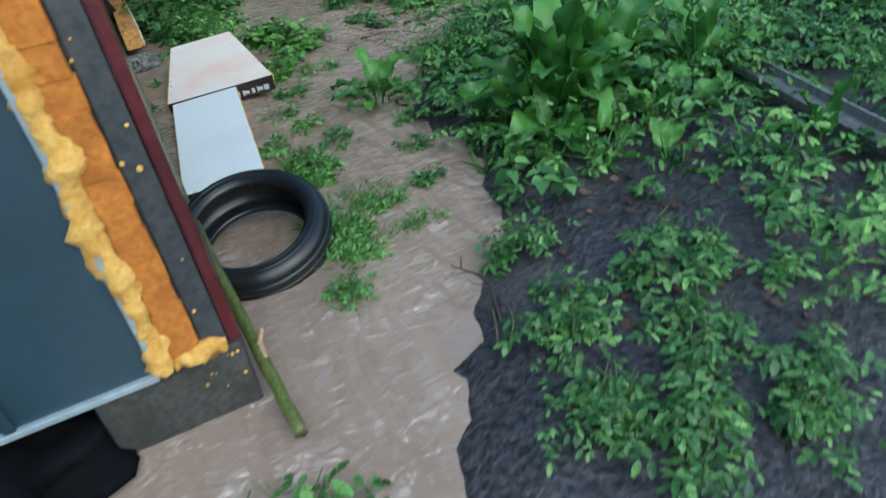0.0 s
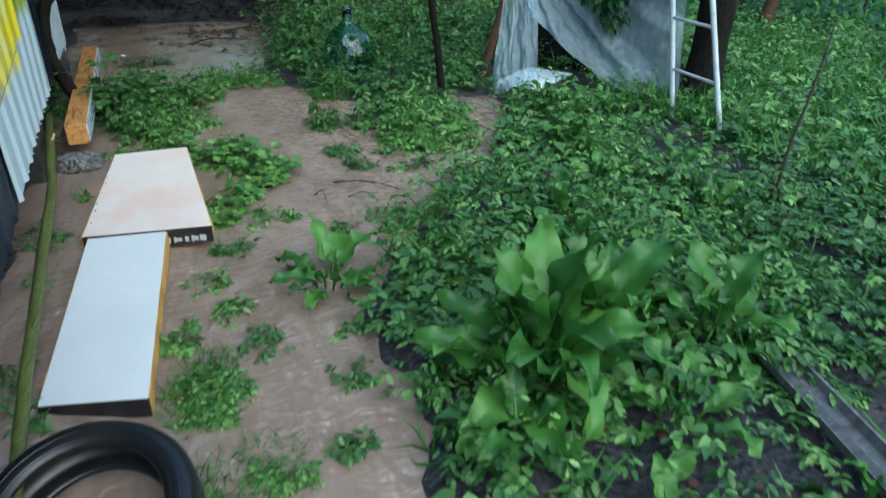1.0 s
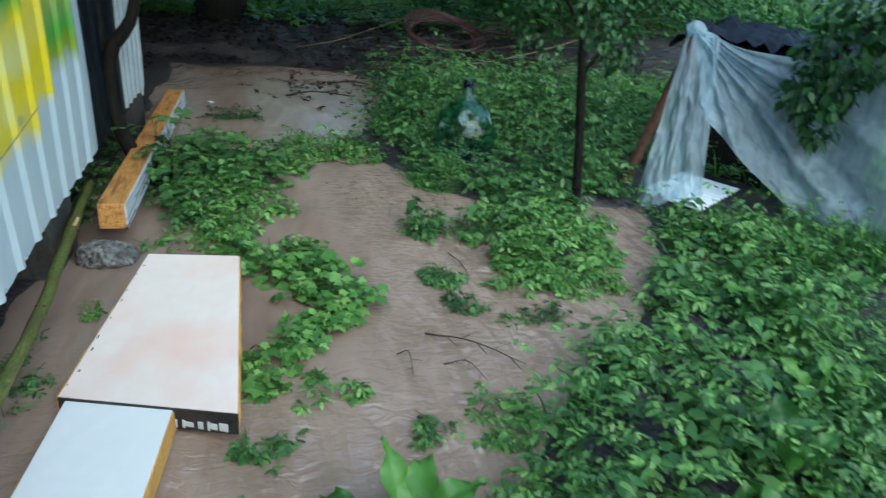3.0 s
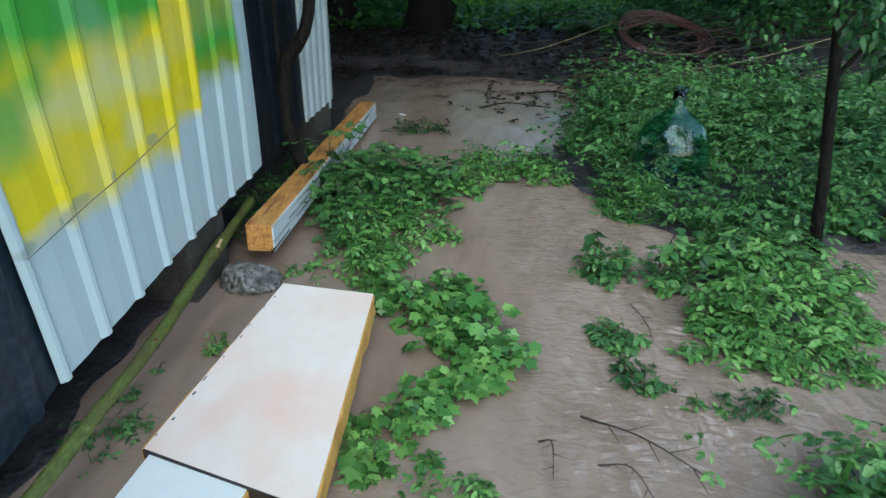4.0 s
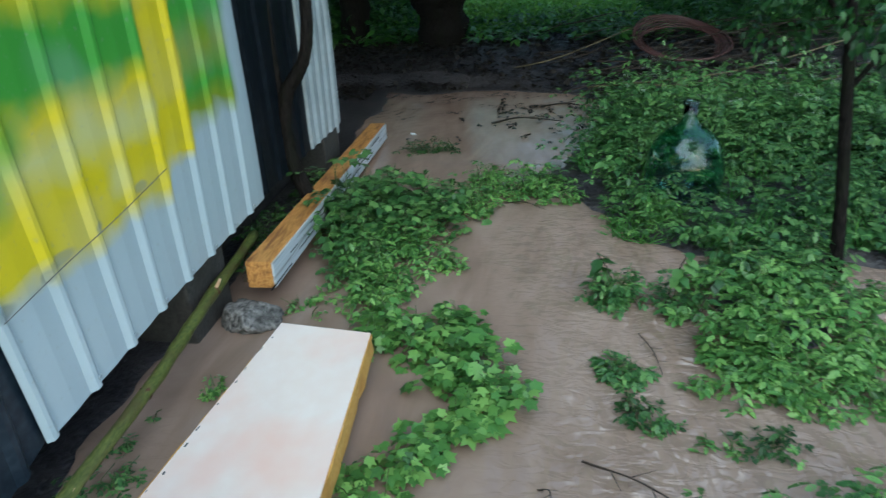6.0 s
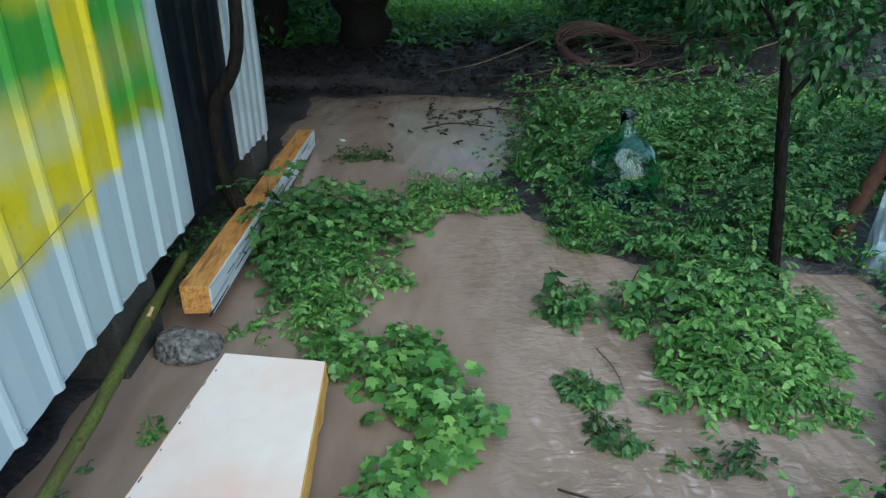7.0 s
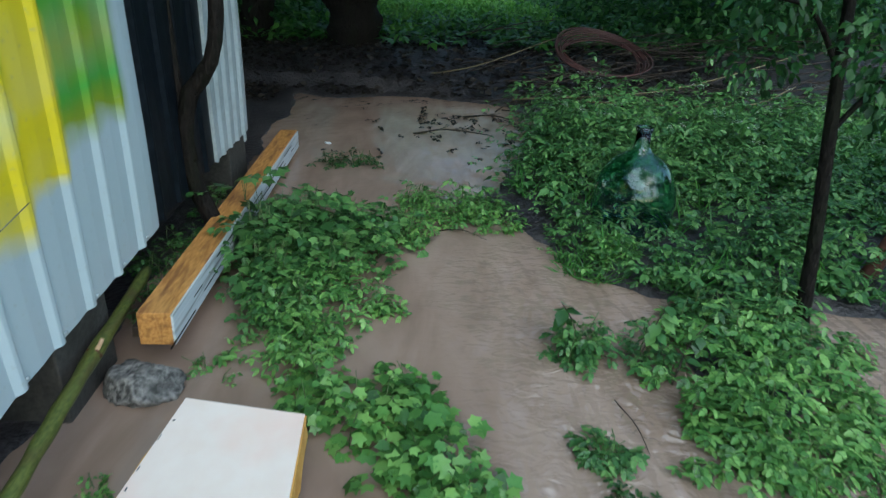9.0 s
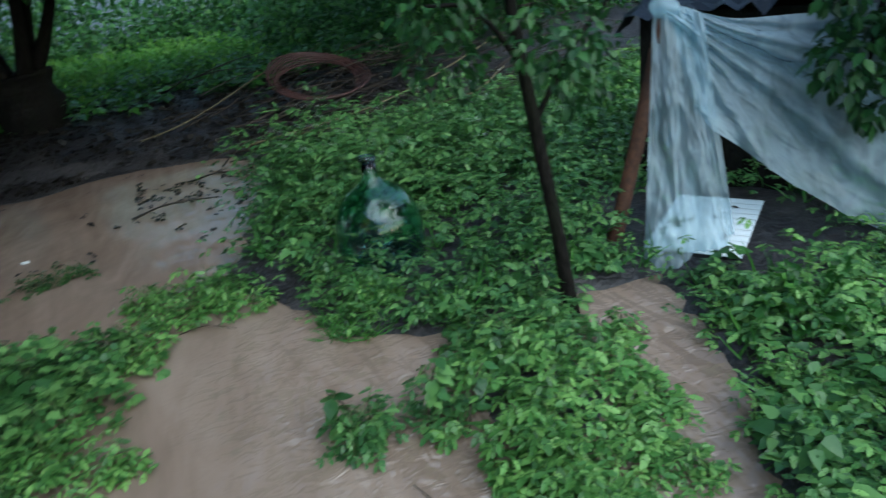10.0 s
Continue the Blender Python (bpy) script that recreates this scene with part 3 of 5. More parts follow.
def corrugated(y0, y1, x, top, pitch, ribs_at=0.0, slant=0.0):
    """A trapezoid-ribbed steel sheet in the y-z plane with its face towards +x and a hemmed lower edge."""
    bm = bmesh.new()
    ys_, y = [(y0, 0.0)], y0 + ribs_at
    while y < y1 - 0.02:
        for dy, dx in ((-0.040, 0.0), (-0.016, 0.017), (0.0, 0.019), (0.010, 0.016), (0.026, 0.0)):
            if y0 < y + dy < y1:
                ys_.append((y + dy, dx))
        ys_.append((min(y + pitch * 0.5, y1 - 0.01), 0.004))
        y += pitch
    ys_.append((y1, 0.0))
    rows = []
    for k in range(15):
        u = k / 14
        rows.append([bm.verts.new((x + dx + 0.004 * math.sin(7 * u + yy * 3), yy - slant * min(1, 2.2 * u) * max(0, 1 - (yy - y0) / 1.2), sill(yy) + (top - sill(yy)) * u)) for yy, dx in ys_])
    for a, b in zip(rows, rows[1:]):
        for i in range(len(a) - 1):
            bm.faces.new((a[i], a[i + 1], b[i + 1], b[i]))
    geom = bmesh.ops.extrude_face_region(bm, geom=bm.faces[:])
    bmesh.ops.translate(bm, vec=(-0.003, 0, 0), verts=[v for v in geom["geom"] if isinstance(v, bmesh.types.BMVert)])
    bmesh.ops.recalc_face_normals(bm, faces=bm.faces)
    return bm


TOP = 2.45
part("corrugated_sheet", corrugated(1.50, 4.44, 0.0, TOP, 0.27, 0.10), M["darkspot"], shed, "dark blue-grey corrugated sheet with yellow spray paint")
part("corrugated_sheet", corrugated(4.40, 6.42, 0.022, TOP, 0.2545, 0.03, 0.085), M["sheet"], shed, "white corrugated sheet sprayed yellow and green")
part("corrugated_sheet", corrugated(6.40, 7.45, 0.0, TOP, 0.25, 0.12), M["dark"], shed, "dark blue-grey corrugated sheet")
part("corrugated_sheet", corrugated(7.43, 8.26, 0.006, TOP, 0.17, 0.02), M["white_sheet"], shed, "white corrugated sheet")
for y in np.arange(4.684, 6.4, 0.2545):
    bm = bmesh.new()
    bmesh.ops.create_cone(bm, segments=6, radius1=0.008, radius2=0.007, depth=0.008, cap_ends=True, matrix=pose(0.052, y, sill(y) + 0.045, 0, 90, 0))
    part("screw", bm, M["edge"], shed)
part("patch_edge", tube([(0.049, 4.38, 0.77), (0.047, 4.72, 0.815), (0.047, 5.0, 0.845), (0.047, 5.42, 0.905)], [0.002, 0.002], 24, 5), M["gutter"], shed, "dark lapped edge of a patch sheet")
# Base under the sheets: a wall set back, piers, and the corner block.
# The concrete's tone is lowered for the shade under the sheets.
part("base_wall", box((0.18, 6.5, 0.62), (-0.42, 5.0, 0.08), 0.01), M["concrete"], shed, "concrete base set back under the sheets, coloured dark for shade")
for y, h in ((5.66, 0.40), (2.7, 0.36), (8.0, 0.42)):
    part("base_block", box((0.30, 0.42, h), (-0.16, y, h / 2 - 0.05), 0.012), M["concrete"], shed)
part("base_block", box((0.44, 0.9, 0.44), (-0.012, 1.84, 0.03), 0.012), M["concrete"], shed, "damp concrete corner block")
# Added slab, out of view, that blocks light from the gap below.
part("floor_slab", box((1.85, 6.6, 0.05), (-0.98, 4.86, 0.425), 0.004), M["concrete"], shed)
# Front face: coated panel with a bent foot, a burst foam joint and the corner trims.
bm = box((1.9, 0.035, 2.2), (-0.985, 1.40, 1.36), 0.004)
part("front_panel", bm, M["panel"], shed, "blue-grey coated steel panel")
part("panel_rib", box((0.035, 0.02, 2.2), (-0.43, 1.376, 1.36), 0.008), M["panel"], shed)
part("panel_foot", box((1.9, 0.05, 0.022), (-0.985, 1.388, 0.252), 0.004), M["edge"], shed, "bare steel lower edge")
part("panel_hem", box((0.018, 0.05, 2.2), (-0.032, 1.392, 1.36), 0.004), M["edge"], shed)
part("joint_board", box((0.075, 0.05, 2.2), (0.075, 1.430, 1.36), 0.004), M["slate"], shed)


def foam_bead(x, y, w, seed, length=2.15, lumps=1.0):
    """A burst, lumpy bead of foam up a joint."""
    bm = bmesh.new()
    n, sides = 110, 12
    rings = []
    for i in range(n):
        z = 0.26 + length * i / (n - 1)
        ring = []
        for k in range(sides):
            a = 2 * math.pi * k / sides
            q = Vector((math.cos(a) * 0.9 + seed, math.sin(a) * 0.9, z * 9))
            r = w * (1 + lumps * (0.55 * noise.noise(q) + 0.45 * noise.noise(q * 2.6) + 0.25 * noise.noise(q * 6)))
            ring.append(bm.verts.new((x + math.cos(a) * r + 0.008 * math.sin(z * 11 + seed), y + math.sin(a) * r * 0.8, z)))
        rings.append(ring)
    for a, b in zip(rings, rings[1:]):
        for k in range(sides):
            bm.faces.new((a[k], a[(k + 1) % sides], b[(k + 1) % sides], b[k])).smooth = True
    return bm


part("foam_bead", foam_bead(-0.010, 1.388, 0.040, 3.1, lumps=1.35), M["foam"], shed, "lumpy burst yellow building foam")
for i in range(26):
    z = 0.33 + i * 0.083
    bm = box((0.084 + 0.006 * math.sin(i * 2.3), 0.05, 0.088), (0.060, 1.402 - 0.004 * (i % 3), z), 0.003, turn=(2.5 * math.sin(i * 1.7), 2 * math.sin(i * 2.9), 2 * math.sin(i)))
    bmesh.ops.subdivide_edges(bm, edges=bm.edges[:], cuts=1, use_grid_fill=True)
    for v in bm.verts:
        v.co += Vector((0.2, 1, 0.2)) * 0.006 * noise.noise(v.co * 30)
    part("foam_block", bm, M["foam_old"], shed, "orange aged foam" if i == 0 else "")
part("corner_flashing", box((0.070, 0.07, 2.2), (0.142, 1.425, 1.36), 0.006), M["slate"], shed, "dark grey corner flashing")
part("corner_trim", box((0.036, 0.17, 2.2), (0.198, 1.475, 1.36), 0.008), M["red"], shed, "dark red glossy corner trim")
for i in range(16):
    bm = bmesh.new()
    s = rng.uniform(0.003, 0.009)
    bmesh.ops.create_icosphere(bm, subdivisions=1, radius=s)
    for v in bm.verts:
        v.co *= 1 + 0.4 * noise.noise(v.co * 90 + Vector((i, 0, 0)))
    x, z = (rng.uniform(0.02, 0.19), rng.uniform(0.10, 0.25)) if i < 9 else (rng.uniform(0.11, 0.17), rng.uniform(0.4, 1.3))
    bmesh.ops.translate(bm, verts=bm.verts, vec=(x, 1.388, z))
    part("foam_crumb", bm, M["foam"], shed)
bm = tube([(0.02, 1.40, 0.262), (0.09, 1.39, 0.268), (0.17, 1.40, 0.262)], [0.026, 0.034, 0.022], 18, 10, rough=0.9, seed=5)
part("foam_bead", bm, M["foam"], shed)
part("back_wall", box((0.05, 6.7, 2.3), (-2.6, 4.87, 1.3), 0.004), M["dark"], shed)
part("end_wall", box((2.6, 0.05, 2.1), (-1.3, 8.2, 1.35), 0.004), M["white_sheet"], shed)
bm = box((3.0, 7.2, 0.05), (-1.25, 4.85, 2.50), 0.01)
part("roof", bm, M["dark"], shed, "plain dark sheet roof")

# ---------- things on the water ----------


def panel_board(name, top, thick, face, label, core, near_edge, marks=()):
    """An offcut of sandwich panel: a coated sheet on a foam core, with its near end covered."""
    e = thing(name, tuple(np.mean(top, 0)), label, "panel", "offcuts of sandwich panel")
    c = np.mean(top, 0)
    loc = [tuple(np.array(p) - c) for p in top]
    part("face_sheet", slab(loc, 0.006, bevel=0.0015), face, e)
    inner = [tuple(np.array(p) * (1.022, 0.994, 1) - (0, 0, 0.006)) for p in loc]
    bm = slab(inner, thick, bevel=0.0)
    bmesh.ops.subdivide_edges(bm, edges=bm.edges[:], cuts=14, use_grid_fill=True)
    for v in bm.verts:
        if v.co.z < 0.03:
            v.co += Vector((noise.noise(v.co * 14), noise.noise(v.co * 14 + Vector((9, 0, 0))), 0)) * 0.010
    part("foam_core", bm, core, e, "yellow foam core")
    if near_edge:
        a, b = np.array(loc[0]), np.array(loc[1])
        d = (b - a) / np.linalg.norm(b - a)
        out = np.array((d[1], -d[0], 0)) * 0.006
        a2, b2 = a + out, b + out
        strip = [tuple(a2 - (0, 0, 0.004)), tuple(b2 - (0, 0, 0.004)), tuple(b - out - (0, 0, 0.004)), tuple(a - out - (0, 0, 0.004))]
        edge = part("edge_film", slab(strip, thick, bevel=0.0015), M["black"], e, "black edge film" + (" with white print" if marks else ""))
        x = 0.62
        for w, h in marks:
            p = a + (b - a) * x + out * 1.35
            ob = part("print_mark", box((w, 0.003, thick * h * 0.6), (0, 0, 0), 0), M["print"], edge)
            ob.matrix_local = Matrix.Translation(p - np.array((0, 0, thick * 0.72))) @ Matrix.Rotation(math.atan2(d[1], d[0]), 4, "Z")
            x += (w + 0.012) / np.linalg.norm(b - a)
    return e


pink = [(0.267, 4.388, 0.060), (0.942, 4.100, 0.150), (0.900, 5.288, 0.195), (0.442, 5.422, 0.152)]
panel_board("pink_panel_offcut", pink, 0.095, M["pink"], "pinkish white sandwich panel offcut lying in the water", M["foam_core"], True, ((0.012, 0.3), (0.030, 0.62), (0.010, 0.62), (0.034, 0.35), (0.020, 0.55), (0.008, 0.7), (0.028, 0.45), (0.034, 0.6)))
white = [(0.174, 2.985, 0.035), (0.576, 2.80, 0.100), (0.708, 4.23, 0.108), (0.300, 4.45, 0.050)]
panel_board("white_panel_offcut", white, 0.085, M["white"], "white sandwich panel offcut lying between the tyre and another", M["foam_core"], True)


scuffs = [(0.012 + 0.02 * math.sin(k * 5.3) ** 2, 0.06 + 0.88 * ((k * 0.618) % 1)) for k in range(9)]
board = bpy.data.objects["pink_panel_offcut"]
pc = np.mean(pink, 0)
for k, (u, v) in enumerate(scuffs):
    near, far_ = np.array(pink[0]) * (1 - u) + np.array(pink[1]) * u, np.array(pink[3]) * (1 - u) + np.array(pink[2]) * u
    q = near * (1 - v) + far_ * v - pc + (0, 0, 0.0012)
    part("scuff", box((0.003 + 0.002 * (k % 3), 0.008 + 0.006 * (k % 4), 0.002), tuple(q), 0, turn=(1, 7, -8)), M["gutter"], board)


def car_tyre(at):
    e = thing("car_tyre", at, "worn wet black car tyre lying tilted in the water", "tyre", turn=(15, -4, 0))
    outer = [(0.218, 0.176), (0.222, 0.186), (0.232, 0.193), (0.248, 0.199), (0.272, 0.198), (0.292, 0.189), (0.304, 0.168), (0.309, 0.140), (0.311, 0.100), (0.309, 0.060), (0.304, 0.032), (0.292, 0.011), (0.272, 0.002), (0.248, 0.001), (0.232, 0.007), (0.222, 0.014), (0.218, 0.024)]
    inner = [(0.228, 0.036), (0.256, 0.028), (0.288, 0.040), (0.297, 0.100), (0.288, 0.160), (0.256, 0.172), (0.228, 0.164)]
    bm, rings = lathe(outer + inner, 72)
    for k in range(72):
        bm.faces.new((rings[-1][k], rings[-1][(k + 1) % 72], rings[0][(k + 1) % 72], rings[0][k])).smooth = True
    bmesh.ops.recalc_face_normals(bm, faces=bm.faces)
    part("carcass", bm, M["rubber"], e)
    for z in (0.062, 0.100, 0.138):
        bm, rings = lathe([(0.306, z - 0.0175), (0.3125, z - 0.016), (0.3125, z + 0.016), (0.306, z + 0.0175)], 72)
        part("tread_rib", bm, M["rubber"], e)
    for r, z in ((0.240, 0.1965), (0.264, 0.1995)):
        bm, rings = lathe([(r - 0.003, z - 0.002), (r, z + 0.003), (r + 0.003, z - 0.002)], 72)
        part("sidewall_ring", bm, M["rubber"], e)
    part("sticker", box((0.030, 0.003, 0.022), (0.085, 0.286, 0.10), 0.0, turn=(12, 0, -16)), M["white"], e, "small white sticker inside the tyre")
    return e


car_tyre((0.405, 2.28, -0.02)).scale = (1.05, 1.10, 1.08)

pole = thing("felled_pole", (0, 0, 0), "long green bark-peeled felled pole lying along the shed", "pole")
line = [(0.275, 1.13, 0.05), (0.225, 1.8, 0.10), (0.17, 2.8, 0.15), (0.14, 3.9, 0.18), (0.118, 4.8, 0.20), (0.085, 5.15, 0.205), (0.055, 5.55, 0.22), (-0.02, 6.3, 0.21)]
part("trunk", tube(line, [0.021, 0.022, 0.024, 0.025, 0.026, 0.027, 0.028, 0.026], 90, 12, rough=0.22), M["pole"], pole)
for i, (y, r) in enumerate(((1.52, 0.020), (2.55, 0.022), (3.3, 0.022), (4.30, 0.023), (4.80, 0.027), (5.12, 0.026), (5.58, 0.029))):
    p = curve_points(line, 200)
    c = p[np.argmin(abs(p[:, 1] - y))]
    part("knot", tube([c - (0.003, 0.022, 0), c, c + (-0.002, 0.022, 0)], [r * 0.7, r * 0.96, r * 0.7], 8, 10, rough=0.5, seed=i), M["rust"], pole, "dark reddish knot")
    if i in (0, 2, 6):
        side = -0.03 if i % 2 else 0.035
        part("branch_stub", tube([c, c + (side * 0.6, 0.012, 0.034), c + (side, 0.02, 0.062)], [0.011, 0.009, 0.008], 6, 8), M["wound"] if i in (0, 4, 6) else M["pole"], pole, "pale cut branch stub")
c = curve_points(line, 200)
for y, s in ((1.50, 0.09), (4.28, 0.07)):
    q = c[np.argmin(abs(c[:, 1] - y))]
    part("bark_wound", box((0.016, s, 0.008), tuple(q + (0.013, 0, 0.015)), 0.004, turn=(3, 30, 2)), M["wound"], pole, "torn pale bark wound")

beam = thing("timber_beam", (0.20, 5.80, 0.12), "long orange timber beam with flaking white paint, propped on a stone", "beam", turn=(-1.9, 0, 0.9))
part("timber", box((0.140, 3.2, 0.150), (0.0, 1.6, 0.080), 0.006), M["beam_wood"], beam)
part("painted_side", box((0.010, 3.2, 0.140), (0.074, 1.6, 0.078), 0.002), M["beam_paint"], beam, "flaking white painted side board")
for i in range(13):
    part("crack", box((0.004, rng.uniform(0.10, 0.55), rng.uniform(0.003, 0.009)), (0.0785, 0.12 + 0.235 * i + rng.uniform(-0.06, 0.06), 0.025 + 0.105 * ((i * 0.618) % 1)), 0, turn=(rng.uniform(-0.8, 0.8), 0, 0)), M["bark"], beam)
part("lower_batten", box((0.05, 3.1, 0.05), (-0.095, 1.6, 0.035), 0.006), M["twig"], beam)


def rock(name, size, seed, mat, label, at, turn=(0, 0, 0)):
    bm = bmesh.new()
    bmesh.ops.create_icosphere(bm, subdivisions=4, radius=1.0)
    for v in bm.verts:
        d = v.co.normalized()
        cut = 1.0
        for k in range(9):
            n = Vector((math.sin(seed + k * 2.1), math.cos(seed * 1.3 + k * 1.7), math.sin(k * 1.1 + seed * 0.7))).normalized()
            cut = min(cut, 0.66 / max(d.dot(n), 0.3))
        v.co = d * cut * (1 + 0.09 * noise.noise(d * 4) + 0.06 * noise.noise(d * 9) + 0.03 * noise.noise(d * 21))
        v.co = Vector((v.co.x * size[0], v.co.y * size[1], v.co.z * size[2]))
    for f in bm.faces:
        f.smooth = True
    return solo(name, bm, mat, label, "stone", at=at, turn=turn)


# A bag whose size and near-black colour also fill in the void's shade.
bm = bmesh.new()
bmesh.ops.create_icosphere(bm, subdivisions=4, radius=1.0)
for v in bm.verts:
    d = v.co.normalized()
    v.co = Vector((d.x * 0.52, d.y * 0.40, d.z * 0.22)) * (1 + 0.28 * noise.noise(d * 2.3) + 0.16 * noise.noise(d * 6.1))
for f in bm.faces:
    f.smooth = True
solo("black_bag", bm, M["bag"], "crumpled black plastic bag, enlarged and blackened for the shade under the shed's edge", "bag", at=(-0.76, 1.46, 0.05))
rock("stone", (0.165, 0.150, 0.120), 2.0, M["stone"], "rough pale grey stone holding up the beam end", (0.185, 5.645, 0.030), (4, -3, 25))


def carboy(at):
    e = thing("glass_carboy", at, "large round green glass carboy standing among weeds", "bottle")
    outer = [(0.0, 0.012), (0.10, 0.004), (0.17, 0.006), (0.203, 0.025), (0.220, 0.07), (0.229, 0.14), (0.230, 0.21), (0.222, 0.28), (0.203, 0.34), (0.172, 0.395), (0.130, 0.435), (0.086, 0.462), (0.054, 0.485), (0.041, 0.52), (0.037, 0.60)]
    inner = [(r - 0.005 if r > 0.006 else 0.0, z + (0.006 if z < 0.1 else 0)) for r, z in reversed(outer)]
    bm, rings = lathe(outer + inner, 48)
    bmesh.ops.remove_doubles(bm, verts=bm.verts, dist=1e-5)
    bmesh.ops.recalc_face_normals(bm, faces=bm.faces)
    part("body", bm, M["glass"], e)
    bm, rings = lathe([(0.036, 0.588), (0.046, 0.590), (0.048, 0.602), (0.046, 0.614), (0.036, 0.616), (0.032, 0.602), (0.036, 0.588)], 32)
    part("lip", bm, M["glass"], e, "thick green glass lip")
    return e


carboy((2.62, 7.34, 0.03)).scale = (1.12, 1.12, 1.12)

gut = thing("metal_gutter", (2.84, 1.70, 0.15), "grey weathered metal channel lying in the weeds", "gutter", turn=(0.5, 0, -13))
bm = bmesh.new()
sec = [(-0.068, 0.035), (-0.062, 0.0), (-0.022, -0.006), (0.0, 0.012), (0.022, -0.006), (0.062, 0.0), (0.068, 0.035)]
rows = [[bm.verts.new((x, y, z + 0.004 * math.sin(y * 4))) for x, z in sec] for y in np.linspace(-0.75, 0.42, 14)]
for a, b in zip(rows, rows[1:]):
    for i in range(len(sec) - 1):
        bm.faces.new((a[i], a[i + 1], b[i + 1], b[i]))
g = bmesh.ops.extrude_face_region(bm, geom=bm.faces[:])
bmesh.ops.translate(bm, vec=(0, 0, -0.004), verts=[v for v in g["geom"] if isinstance(v, bmesh.types.BMVert)])
bmesh.ops.recalc_face_normals(bm, faces=bm.faces)
part("channel", bm, M["gutter"], gut)
part("lip_strip", box((0.014, 1.15, 0.006), (0.074, -0.165, 0.036), 0.001), M["gutter"], gut)

ladder = thing("ladder", (4.84, 4.66, 0.0), "pale grey steel tube ladder leaning on a tree", "ladder")
LEFT, RIGHT = (lambda z: (0.016 * z, 0.34 + 0.28 * z, z)), (lambda z: (0.016 * z, -0.25 + 0.40 * z, z))
for rail, foot in ((LEFT, -0.03), (RIGHT, -0.05)):
    part("rail", tube([rail(foot), rail(1.2), rail(2.3)], [0.022, 0.022, 0.022], 10, 10), M["alu"], ladder)
for k in range(6):
    z = 0.06 + k * 0.40
    a, b = np.array(LEFT(z)), np.array(RIGHT(z))
    part("rung", tube([a, (a + b) / 2, b], [0.014, 0.014, 0.014], 5, 8), M["alu"], ladder)

post = solo("leaning_post", tube([(3.82, 6.76, -0.05), (3.98, 6.74, 0.55), (4.16, 6.72, 1.24)], [0.045, 0.042, 0.038], 14, 10, rough=0.2), M["rust"], "rusty brown leaning post under the plastic sheet", "post")

# ---------- the plastic shelter ----------
plat = thing("low_platform", (4.155, 6.14, -0.055), "low wooden platform with a ribbed white sheet on top", "platform", turn=(0, 0, 35))
part("frame_box", box((0.76, 0.46, 0.12), (0.38, 0.23, 0.06), 0.006), M["wound"], plat, "pale wooden frame")
part("edge_film", box((0.012, 0.46, 0.12), (-0.007, 0.23, 0.062), 0.002), M["black"], plat, "black front edge")
bm = bmesh.new()
rows = [[bm.verts.new((x, y, 0.128 + 0.007 * math.cos(x * 2 * math.pi / 0.075))) for y in np.linspace(-0.02, 0.48, 5)] for x in np.linspace(-0.02, 0.78, 66)]
for a, b in zip(rows, rows[1:]):
    for i in range(4):
        bm.faces.new((a[i], b[i], b[i + 1], a[i + 1]))
g = bmesh.ops.extrude_face_region(bm, geom=bm.faces[:])
bmesh.ops.translate(bm, vec=(0, 0, 0.004), verts=[v for v in g["geom"] if isinstance(v, bmesh.types.BMVert)])
bmesh.ops.recalc_face_normals(bm, faces=bm.faces)
part("ribbed_sheet", bm, M["white"], plat, "ribbed white roofing sheet")
for i, (x, y) in enumerate(((0.2, 0.1), (0.45, 0.2), (0.62, 0.12))):
    part("mud_spot", box((0.04, 0.018, 0.004), (x, y, 0.140), 0.001, turn=(0, 0, 30 * i)), M["twig"], plat)

kennel = thing("dark_hutch", (5.15, 7.05, 0.0), "dark wooden hutch behind the plastic sheet", "hutch", turn=(0, 0, 35))
part("body", box((0.9, 1.5, 1.18), (0.15, -0.12, 0.57), 0.01), M["bark"], kennel)
bm = bmesh.new()
rows = []
for i, u in enumerate(np.linspace(0, 1, 26)):
    row = []
    for v in np.linspace(0, 1, 22):
        q = Vector((u * 6, v * 5, 2))
        row.append(bm.verts.new((-0.45 + 1.2 * u, -0.75 + 1.5 * v, 1.19 + 0.07 * math.sin(u * 3.1) + 0.06 * noise.noise(q) + 0.07 * noise.noise(q * 3.4) + 0.02 * math.sin(v * 55 + 3 * math.sin(u * 5)) - 0.25 * max(0, abs(v - 0.5) - 0.42) * 6)))
    rows.append(row)
for a, b in zip(rows, rows[1:]):
    for i in range(21):
        bm.faces.new((a[i], b[i], b[i + 1], a[i + 1])).smooth = True
part("tarp_roof", bm, M["tarp"], kennel, "crumpled black plastic tarp")


